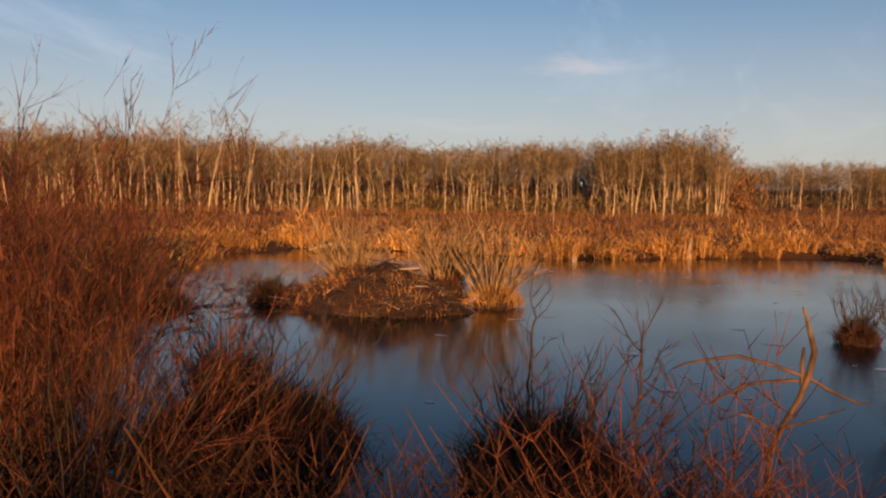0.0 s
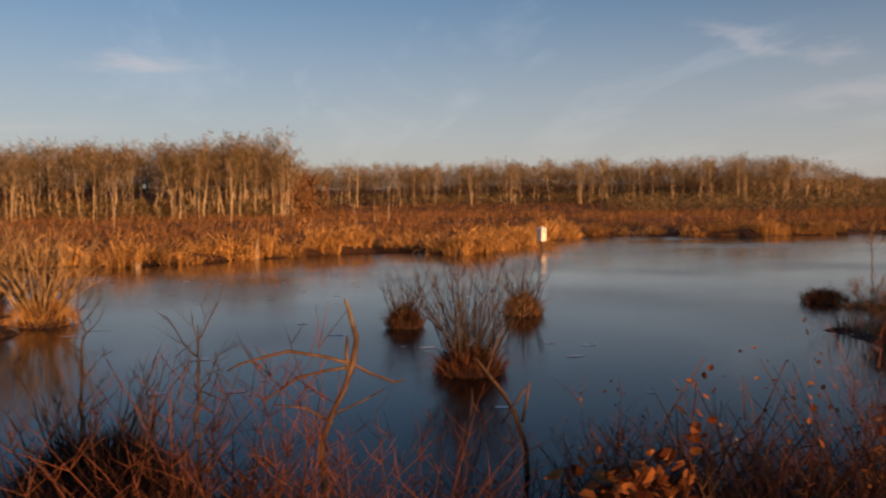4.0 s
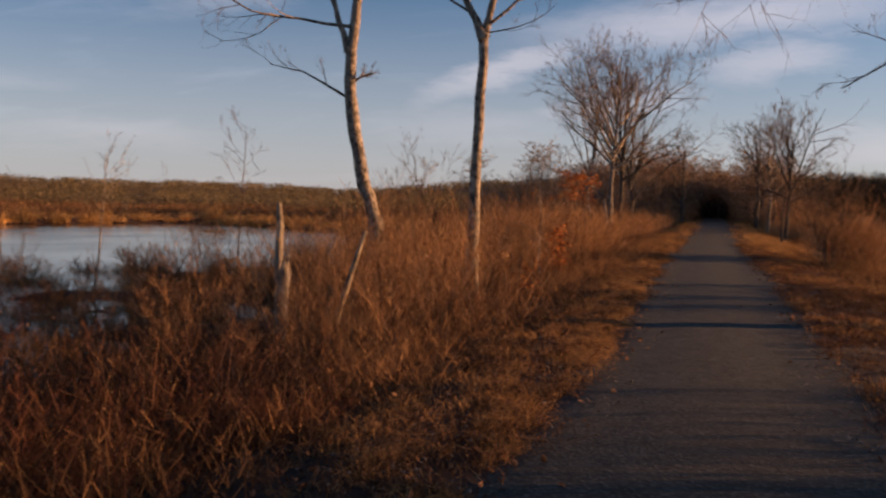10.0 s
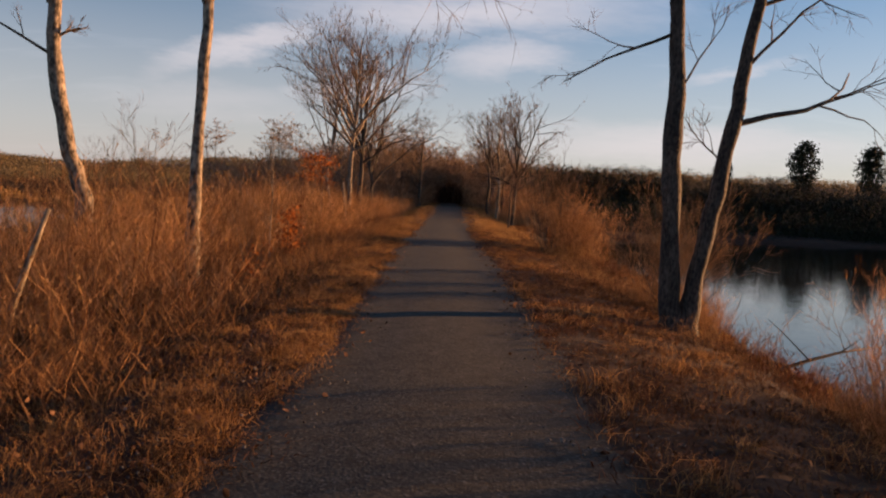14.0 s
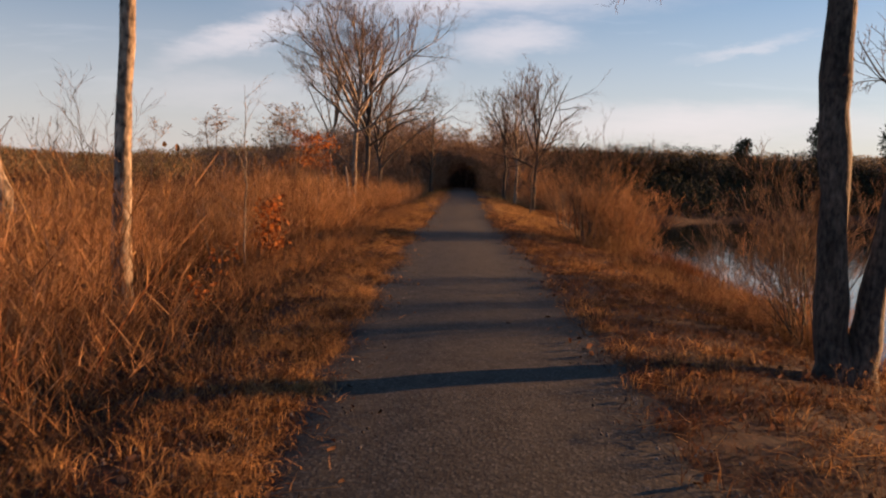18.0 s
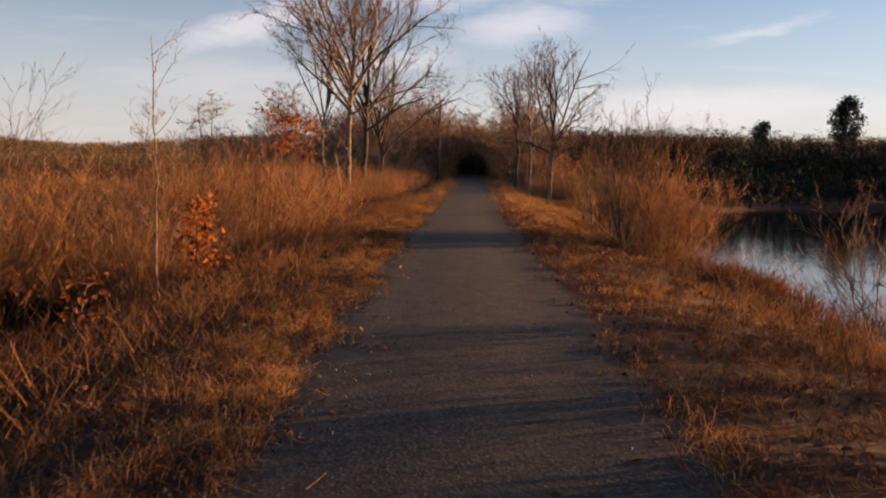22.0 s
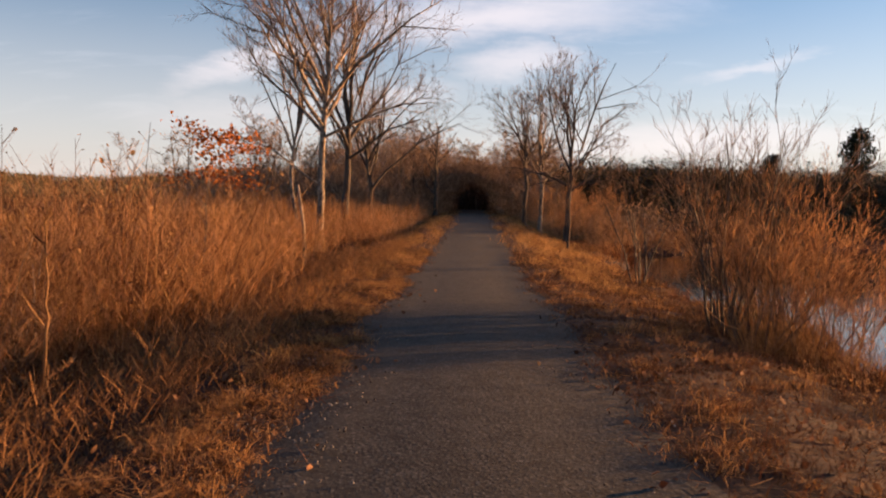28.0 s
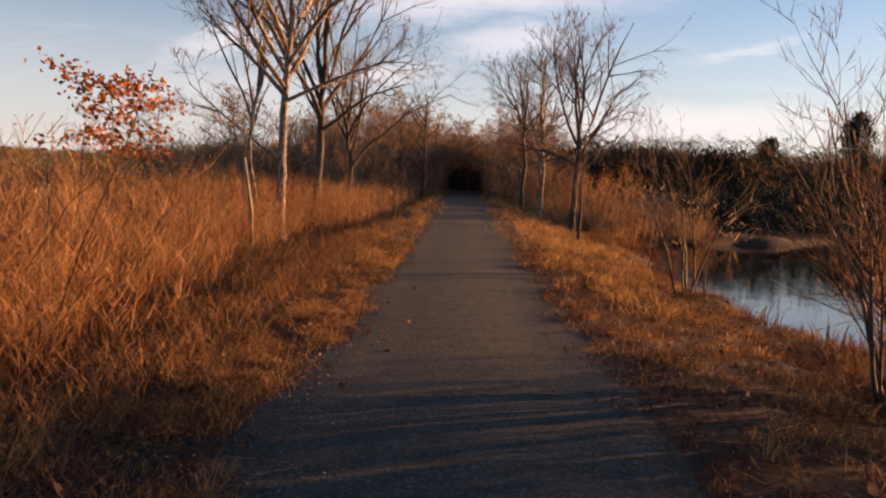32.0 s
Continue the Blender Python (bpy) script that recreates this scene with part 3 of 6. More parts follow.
def broom_tree(label, x, y, height, r, seed, limbs=7, fork=0.3, open_to=0.5, bark=None, low=(), kids=(5, 7), fine=0.009, oval=0.0):
    """A bare tree whose trunk parts into several long rising limbs that make a round crown."""
    rng = random.Random(seed)
    top = height * (fork + 0.25)
    line = [(rng.gauss(0, 0.05 * i), rng.gauss(0, 0.05 * i), -0.2 + (top + 0.2) * i / 4, r * (1 - 0.55 * i / 4)) for i in range(5)]
    specs = []
    for k in range(limbs):
        a = 2.4 * k + rng.uniform(-0.4, 0.4)
        u = (fork + 0.25 * k / limbs) * height / top
        i = min(int(u * 4), 3)
        w = u * 4 - i
        p = tuple(line[i][c] + (line[i + 1][c] - line[i][c]) * w for c in range(3))
        o = open_to * (rng.uniform(0.75, 1.25) if k < limbs - 2 else 0.2)
        if oval:
            # the lowest limbs reach out, the highest straight up, to a rounded outline
            tilt = radians(52 - 47 * (k / (limbs - 1)) ** 0.8)
            reach = min(oval / math.sin(tilt), (height - p[2]) / math.cos(tilt)) * rng.uniform(0.88, 1.04)
            specs.append((p, (math.cos(a) * math.sin(tilt), math.sin(a) * math.sin(tilt), math.cos(tilt)), reach, r * rng.uniform(0.4, 0.52)))
            continue
        specs.append((p, (math.cos(a) * o, math.sin(a) * o, 0.9), (height - p[2]) * rng.uniform(0.95, 1.12), r * rng.uniform(0.42, 0.55)))
    specs += [((0, 0, z), d, n, r * 0.3) for z, d, n in low]
    return tree_thing(label, (x, y, zed(x, y)), [line], specs, bark or M_BARK, M_TWIG, seed, depth=3, crown_up=0.025, kids=kids, fine=fine)


def brush_buf(rng, stems, height, width, r=0.006, lean=0.18, side=5, tips=False, flat=False):
    """Many thin upright stems with short side twigs."""
    b = Buf()
    for _ in range(stems):
        a, q = rng.uniform(0, 6.28), width * math.sqrt(rng.random())
        h = height * rng.uniform(0.45, 1.05)
        p = (math.cos(a) * q, math.sin(a) * q, -0.12)
        d = (math.cos(a) * lean * q / width + rng.gauss(0, 0.08), math.sin(a) * lean * q / width + rng.gauss(0, 0.08), 1)
        pts = bend_line(p, d, h, 2 if flat else 4, rng, 0.14)
        n = len(pts) - 1
        if flat:
            for i in range(n):
                b.ribbon(pts[i], pts[i + 1], r * (1 - 0.3 * i), r * (0.7 - 0.35 * i), rng)
        else:
            b.tube(pts, [r, r * 0.8, r * 0.65, r * 0.5, r * 0.3], 3)
        for _ in range(side):
            u = rng.uniform(0.3, 0.98)
            i = min(int(u * n), n - 1)
            w = u * n - i
            s = tuple(pts[i][k] + (pts[i + 1][k] - pts[i][k]) * w for k in range(3))
            t = rng.uniform(0, 6.28)
            ln = rng.uniform(0.08, 0.3) * height * 0.55
            e = (s[0] + math.cos(t) * ln * 0.6, s[1] + math.sin(t) * ln * 0.6, s[2] + ln * rng.uniform(0.4, 0.9))
            b.ribbon(s, e, r * 0.6, r * 0.3, rng)
            if tips:
                b.leaf(e, rng.uniform(0.02, 0.04), rng)
    return b


def shrub_parts(root, rng, stems, height, bark, twig, r=0.014, lean=0.4, depth=2, kids=(4, 6), text="fine bare twigs", fine=0.003):
    """A branching shrub: several stems from one foot, and the twigs of its crown."""
    twigs = Buf()
    for _ in range(stems):
        limb = Buf()
        a = rng.uniform(0, 6.28)
        q = rng.uniform(0, 0.22)
        l = lean * rng.uniform(0.3, 1.1)
        grow(limb, twigs, (math.cos(a) * q, math.sin(a) * q, -0.15), (math.cos(a) * l, math.sin(a) * l, 1), height * rng.uniform(0.7, 1.0), r * rng.uniform(0.8, 1.25), depth, rng, 0.05, kids, 0.55, fine, r * 0.7)
        if limb.v:
            limb.make("stem", bark, root)
    tagged(twigs.make("crown", twig, root, text), kind="stuff")


def place_m(x, y, rz, s=1.0, tilt=0.0, lift=0.0):
    return Matrix.LocRotScale((x, y, zed(x, y) + lift), Euler((tilt, 0, rz)), (s, s, s))


def stuff(name, bufs, places, mat, label, category, seed=0, kind="stuff"):
    """Many copies of a few plants joined into one mesh; places are (x, y, z, turn, scale, height scale)."""
    arrays = [(np.array(b.v, dtype=np.float32), b.f) for b in bufs]
    vs, fl, fs, base = [], [], [], 0
    flat = [(np.concatenate([np.array(f) for f in fa]), np.array([len(f) for f in fa])) for _, fa in arrays]
    for k, (x, y, z, a, s, h) in enumerate(places):
        i = (k * 7 + seed) % len(bufs)
        v = arrays[i][0]
        c, q = math.cos(a) * s, math.sin(a) * s
        vs.append(np.stack([v[:, 0] * c - v[:, 1] * q + x, v[:, 0] * q + v[:, 1] * c + y, v[:, 2] * h + z], 1))
        fl.append(flat[i][0] + base)
        fs.append(flat[i][1])
        base += len(v)
    v, loops, sizes = np.concatenate(vs), np.concatenate(fl), np.concatenate(fs)
    me = bpy.data.meshes.new(name)
    me.vertices.add(len(v))
    me.vertices.foreach_set("co", v.astype(np.float32).ravel())
    me.loops.add(len(loops))
    me.loops.foreach_set("vertex_index", loops.astype(np.int32))
    me.polygons.add(len(sizes))
    me.polygons.foreach_set("loop_start", np.concatenate([[0], np.cumsum(sizes)[:-1]]).astype(np.int32))
    me.update(calc_edges=True)
    me.materials.append(mat)
    return tagged(new(name, me), label, category, kind=kind)


def scatter(rng, n, x0, x1, y0, y1, keep, smin=0.8, smax=1.2):
    """Places on the ground where keep(x, y, z) holds."""
    xs = np.array([rng.uniform(x0, x1) for _ in range(n)])
    ys = np.array([rng.uniform(y0, y1) for _ in range(n)])
    zs = ground_z(xs, ys)
    out = []
    for x, y, z in zip(xs, ys, zs):
        if keep(x, y, z):
            s = rng.uniform(smin, smax)
            out.append((float(x), float(y), float(z), rng.uniform(0, 6.28), s, s * rng.uniform(0.85, 1.15)))
    return out


# ---- far woods ----
def far_tree_buf(rng, height, n_limb=14, sub=5, r=0.115, low=0.42, wide=0.30, tw=0.032):
    """A cheap bare tree for the distance, with a rounded crown: (trunk with limbs, twigs)."""
    t, w = Buf(), Buf()
    top = height * rng.uniform(0.80, 0.92)
    line = bend_line((0, 0, -0.3), (rng.gauss(0, 0.05), rng.gauss(0, 0.05), 1), top, 5, rng, 0.05)
    t.tube(line, [r, r * 0.85, r * 0.7, r * 0.5, r * 0.32, r * 0.12], 4)
    for k in range(n_limb):
        u = low + (0.98 - low) * k / n_limb
        i = min(int(u * 5), 4)
        f = u * 5 - i
        p = tuple(line[i][c] + (line[i + 1][c] - line[i][c]) * f for c in range(3))
        a = rng.uniform(0, 6.28)
        v = (u - low) / (1 - low)
        ln = height * wide * rng.uniform(0.7, 1.05) * (0.35 + 0.75 * math.sin(math.pi * min(0.95, 0.25 + 0.7 * v)))
        pts = bend_line(p, (math.cos(a), math.sin(a), rng.uniform(0.5, 1.1)), ln, 2, rng, 0.15, 0.08)
        for c in range(2):
            t.ribbon(pts[c], pts[c + 1], r * (0.30 - 0.12 * c), r * (0.18 - 0.10 * c), rng)
        for _ in range(sub):
            g = rng.uniform(0.25, 1.0) * 2
            c0 = min(int(g), 1)
            q = tuple(pts[c0][c] + (pts[c0 + 1][c] - pts[c0][c]) * (g - c0) for c in range(3))
            b = rng.uniform(0, 6.28)
            l2 = ln * rng.uniform(0.22, 0.42)
            e = (q[0] + math.cos(b) * l2 * 0.8, q[1] + math.sin(b) * l2 * 0.8, q[2] + l2 * rng.uniform(0.0, 0.7))
            w.ribbon(q, e, tw, tw * 0.6, rng)
            for _ in range(3):
                b = rng.uniform(0, 6.28)
                m = tuple(q[c] + (e[c] - q[c]) * rng.uniform(0.3, 1) for c in range(3))
                w.ribbon(m, (m[0] + math.cos(b) * l2 * 0.5, m[1] + math.sin(b) * l2 * 0.5, m[2] + l2 * rng.uniform(0.0, 0.45)), tw * 0.8, tw * 0.5, rng)
    return t, w


def ring(rng, az0, az1, r0, r1, n):
    out = []
    for _ in range(n):
        a, r = radians(rng.uniform(az0, az1)), rng.uniform(r0, r1)
        out.append((-math.sin(a) * r, math.cos(a) * r))
    return out


def stand(rng, spots, w0, w1, h0, h1):
    zs = ground_z(np.array([s[0] for s in spots]), np.array([s[1] for s in spots]))
    return [(x, y, float(z), rng.uniform(0, 6.28), rng.uniform(w0, w1), rng.uniform(h0, h1)) for (x, y), z in zip(spots, zs)]


def under_buf(rng, height, width, n, w, reach=0.7):
    """A loose heap of flat twigs: undergrowth in a far wood."""
    b = Buf()
    for _ in range(n):
        a, q, z = rng.uniform(0, 6.28), width * math.sqrt(rng.random()), height * rng.random() ** 1.3
        p = (math.cos(a) * q, math.sin(a) * q, z)
        c = rng.uniform(0, 6.28)
        l = rng.uniform(0.3, 0.9) * width * reach
        b.ribbon(p, (p[0] + math.cos(c) * l * 0.6, p[1] + math.sin(c) * l * 0.6, z + l * rng.uniform(0.2, 1)), w, w * 0.5, rng)
    return b


def far_woods():
    rng = random.Random(5)
    bufs = [far_tree_buf(rng, 12, 15, 7, 0.10, tw=0.03) for _ in range(8)]
    # the sunlit wood across the marsh
    places = stand(rng, ring(rng, 88, 142, 134, 150, 190), 0.7, 1.05, 0.85, 1.08) + stand(rng, ring(rng, 88.5, 142, 150, 190, 430), 0.9, 1.25, 1.0, 1.16)
    places += stand(rng, ring(rng, 112, 142, 112, 140, 70), 0.8, 1.1, 0.9, 1.15) + stand(rng, ring(rng, 88.5, 97, 140, 165, 60), 1.0, 1.3, 1.12, 1.28)
    second = ring(rng, 44, 90, 232, 262, 230) + ring(rng, 44, 92, 262, 330, 320)
    taper = [0.32 + 0.82 * min(1.0, max(0.0, (math.degrees(math.atan2(-x, y)) - 47.5) / 8)) for x, y in second]
    places += [(x, y, z, a, s, h * k) for (x, y, z, a, s, h), k in zip(stand(rng, second, 0.75, 1.05, 0.84, 1.02), taper)]
    places = [(x, y, z, a, s, h * (1.05 + 0.09 * float(waves(np.array(x), np.array(y), 26, 71)))) for x, y, z, a, s, h in places]
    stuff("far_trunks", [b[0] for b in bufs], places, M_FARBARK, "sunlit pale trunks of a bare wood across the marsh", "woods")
    stuff("far_crowns", [b[1] for b in bufs], places, M_FARTWIG, "brown bare crowns of a wood across the marsh", "woods")
    under = [under_buf(rng, 2.4, 2.6, 60, 0.07) for _ in range(4)]
    tangle = [under_buf(rng, 3.2, 2.4, 150, 0.028) for _ in range(4)]
    leafy = [under_buf(rng, 3.4, 2.4, 300, 0.045, 0.2) for _ in range(4)]
    places = stand(rng, ring(rng, 88, 142, 142, 178, 420), 1, 1.5, 0.8, 1.4) + stand(rng, ring(rng, 48, 90, 236, 300, 420), 1.2, 1.8, 0.7, 1.2)
    stuff("far_undergrowth", under, places, M_FARTWIG, "brown undergrowth in the far wood", "undergrowth")
    back = [under_buf(rng, 5.0, 3.0, 90, 0.08) for _ in range(4)]
    places = stand(rng, ring(rng, 87, 143, 168, 190, 240), 1.1, 1.6, 1.2, 1.7) + stand(rng, ring(rng, 50, 90, 290, 340, 230), 1.4, 2.2, 0.6, 1.1)
    stuff("far_thickets", back, places, M_MARSH, "dark thickets deep in the far wood", "undergrowth")
    canopy = [under_buf(rng, 3.0, 2.6, 85, 0.042) for _ in range(4)]
    places = [(x, y, z + rng.uniform(5.5, 10.0) * (1 + 0.14 * float(waves(np.array(x), np.array(y), 26, 71))), a, s, h) for x, y, z, a, s, h in stand(rng, ring(rng, 88.5, 142, 146, 182, 520), 0.8, 1.4, 0.7, 1.1)]
    places += [(x, y, z + rng.uniform(3.5, 7.5), a, s, h) for x, y, z, a, s, h in stand(rng, ring(rng, 55, 90, 240, 320, 620), 1.0, 1.6, 0.7, 1.1)]
    stuff("far_canopy", canopy, places, M_FARTWIG, "brown twigs of the far wood's canopy", "woods")
    # the hills' woods
    fuzzy = [under_buf(rng, 3.4, 4.0, 150, 0.13, 0.24) for _ in range(4)]
    soft = [under_buf(rng, 3.4, 3.6, 170, 0.07, 0.26) for _ in range(4)]
    stuff("slope_woods", soft, stand(rng, ring(rng, -14, 66, 165, 330, 1100), 1.0, 1.7, 0.5, 0.9), M_FARTWIG, "bare brown woods on the lower slopes", "woods")
    places = stand(rng, ring(rng, -70, 62, 300, 560, 950), 1.0, 1.7, 0.8, 1.3) + stand(rng, ring(rng, -70, 62, 500, 560, 450), 1.2, 2.0, 0.7, 1.2)
    stuff("hill_woods", fuzzy, places, M_FARTWIG, "bare brown woods along the far hills", "woods")
    # the wood past the second pond, its backlit shade put into dark colours
    spots = [s for s in ring(rng, -75, -5, 92, 150, 700) if float(pond_depth(RIGHT_POND, np.array([s[0]]), np.array([s[1]]))[0]) < -4 and s[0] > 9]
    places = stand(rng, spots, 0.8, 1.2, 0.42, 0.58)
    stuff("pond_trunks", [b[0] for b in bufs], places, M_TWIG_DARK, "trunks of the wood beyond the pond, coloured dark for backlight", "woods")
    stuff("pond_crowns", [b[1] for b in bufs], places, M_NEEDLE_BACKLIT, "bare crowns beyond the pond, coloured dark for backlight", "woods")
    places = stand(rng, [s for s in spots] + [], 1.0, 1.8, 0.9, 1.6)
    stuff("pond_undergrowth", leafy, places, M_NEEDLE_BACKLIT, "undergrowth beyond the pond, coloured needle-dark for backlight", "undergrowth")
    # the wood round the trail's far end
    spots = []
    while len(spots) < 250:
        x, y = rng.gauss(0, 11), rng.uniform(88, 165)
        if abs(x - float(trail_mid(y))) > (3.0 if y < 124 else 0) and x < 9:
            spots.append((x, y))
    dense = [far_tree_buf(rng, 12, 18, 6, 0.13, 0.2, 0.30, 0.05) for _ in range(5)]
    places = stand(rng, spots, 0.65, 1.0, 0.5, 0.85)
    stuff("end_trunks", [b[0] for b in dense], places, M_PALE, "trunks of the wood at the trail's end", "woods")
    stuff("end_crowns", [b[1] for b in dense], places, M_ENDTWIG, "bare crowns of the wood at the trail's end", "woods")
    spots = []
    while len(spots) < 300:
        x, y = rng.uniform(-26, 7.5), rng.uniform(84, 150)
        if abs(x - float(trail_mid(y))) > (4.6 if y < 126 else 0):
            spots.append((x, y))
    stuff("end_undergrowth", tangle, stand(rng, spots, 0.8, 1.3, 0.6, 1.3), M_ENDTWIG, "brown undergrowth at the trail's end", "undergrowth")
    tops = []
    for k in range(170):
        y = rng.uniform(92, 140)
        x = float(trail_mid(y)) + rng.uniform(-16, 7.5)
        if abs(x - float(trail_mid(y))) > 4.2 or y > 118:
            tops.append((x, y, float(trail_z(y)) + rng.uniform(1.8, 4.8), rng.uniform(0, 6.28), rng.uniform(0.9, 1.4), rng.uniform(0.7, 1.1)))
    stuff("end_canopy", [under_buf(rng, 2.4, 2.0, 70, 0.035) for _ in range(4)], tops, M_ENDTWIG, "brown twigs of the wood's canopy at the trail's end", "woods")
    edge = [s for s in ring(rng, -60, -4, 58, 104, 900) if s[0] > 7.5 and -14 < float(pond_depth(RIGHT_POND, np.array([s[0]]), np.array([s[1]]))[0]) < -0.6]
    shore = [under_buf(rng, 2.2, 1.5, 120, 0.03, 0.35) for _ in range(4)]
    stuff("shore_brush", shore, stand(rng, [s for s in edge if s[0] < 12], 0.8, 1.4, 0.5, 1.0), M_ENDTWIG, "brown brush along the pond's far shore", "brush")
    # from x = 12 on, the far shore's shade is put in by colour
    stuff("shore_thicket", shore, stand(rng, [s for s in edge if s[0] >= 12], 0.9, 1.5, 0.7, 1.3), M_NEEDLE_BACKLIT, "thicket along the pond's far shore, coloured needle-dark for backlight", "brush")
    # arch of growth over the trail, its inner shade coloured in with darker twigs
    arch = [under_buf(rng, 0.9, 0.75, 120, 0.016) for _ in range(4)]
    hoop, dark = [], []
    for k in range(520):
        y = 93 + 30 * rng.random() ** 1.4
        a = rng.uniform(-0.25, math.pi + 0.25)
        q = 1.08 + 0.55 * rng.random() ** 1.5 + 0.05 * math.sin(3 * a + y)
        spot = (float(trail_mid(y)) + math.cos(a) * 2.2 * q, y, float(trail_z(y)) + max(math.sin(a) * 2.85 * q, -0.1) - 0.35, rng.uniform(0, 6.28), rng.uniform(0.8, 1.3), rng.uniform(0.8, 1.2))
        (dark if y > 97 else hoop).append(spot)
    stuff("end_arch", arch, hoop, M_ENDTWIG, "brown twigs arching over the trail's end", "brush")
    stuff("end_thicket", arch, dark, M_TWIG, "thicket arching over the trail, coloured darker for the shade inside", "undergrowth")
    # heaps that close the arch, dark twigs standing in for deep shade
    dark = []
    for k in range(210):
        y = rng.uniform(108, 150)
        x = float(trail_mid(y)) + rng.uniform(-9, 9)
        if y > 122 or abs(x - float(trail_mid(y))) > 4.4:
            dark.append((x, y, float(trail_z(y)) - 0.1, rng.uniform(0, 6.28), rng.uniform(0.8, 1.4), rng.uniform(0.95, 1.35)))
    stuff("end_tangle", tangle, dark, M_TWIG_DARK, "growth closing over the trail, coloured dark for the shade inside", "undergrowth")


def pine(x, y, height, seed):
    rng = random.Random(seed)
    root = tagged(new("pine_tree"), "dark green pine standing above the wood", "pine tree")
    root.location = (x, y, zed(x, y))
    t, c = Buf(), Buf()
    g = height / 10
    t.tube([(0, 0, -0.3), (0.1, 0, height * 0.5), (0, 0, height)], [0.22 * g, 0.15 * g, 0.03 * g], 6)
    for k in range(110):
        u = 0.34 + 0.66 * (k + rng.random()) / 110
        a = rng.uniform(0, 6.28)
        ln = height * 0.40 * (1.03 - u) ** 0.42 * min(1.0, 0.45 + 2.2 * (u - 0.34)) * rng.uniform(0.55, 1.15)
        p = (0, 0, height * u)
        e = (math.cos(a) * ln, math.sin(a) * ln, height * u + ln * rng.uniform(0.0, 0.5))
        t.tube([p, e], [0.04 * g, 0.012 * g], 3)
        for _ in range(20):
            w = rng.uniform(0.25, 1.08)
            m = (e[0] * w, e[1] * w, p[2] + (e[2] - p[2]) * w + rng.gauss(0, 0.4) * g)
            for _ in range(3):
                c.blade(m, (rng.gauss(0, 0.34) * g, rng.gauss(0, 0.34) * g), rng.uniform(0.1, 0.5) * g, 0.08 * g, rng, 2)
    t.make("trunk", M_TWIG_DARK, root)
    tagged(c.make("foliage", M_NEEDLE_BACKLIT, root, "dark needle sprays", False), kind="stuff")


far_woods()
for px, py, ph, sd in ((100, 242, 18.5, 1), (112, 226, 17.5, 2), (75, 235, 12, 3), (128, 205, 16, 4)):
    pine(px, py, ph, sd)


# ---- trees along the trail ----
def side(yaw, s, z, r=0.0):
    """A place s metres to the right as seen when facing yaw."""
    return (math.cos(radians(yaw)) * s, math.sin(radians(yaw)) * s, z, r)


def lean(line):
    return [(x - 0.03 * max(z, 0), y, z, r) for x, y, z, r in line]


def grown(line):
    return [(x * 1.075, y * 1.075, z * 1.075, r * 1.05) for x, y, z, r in line]


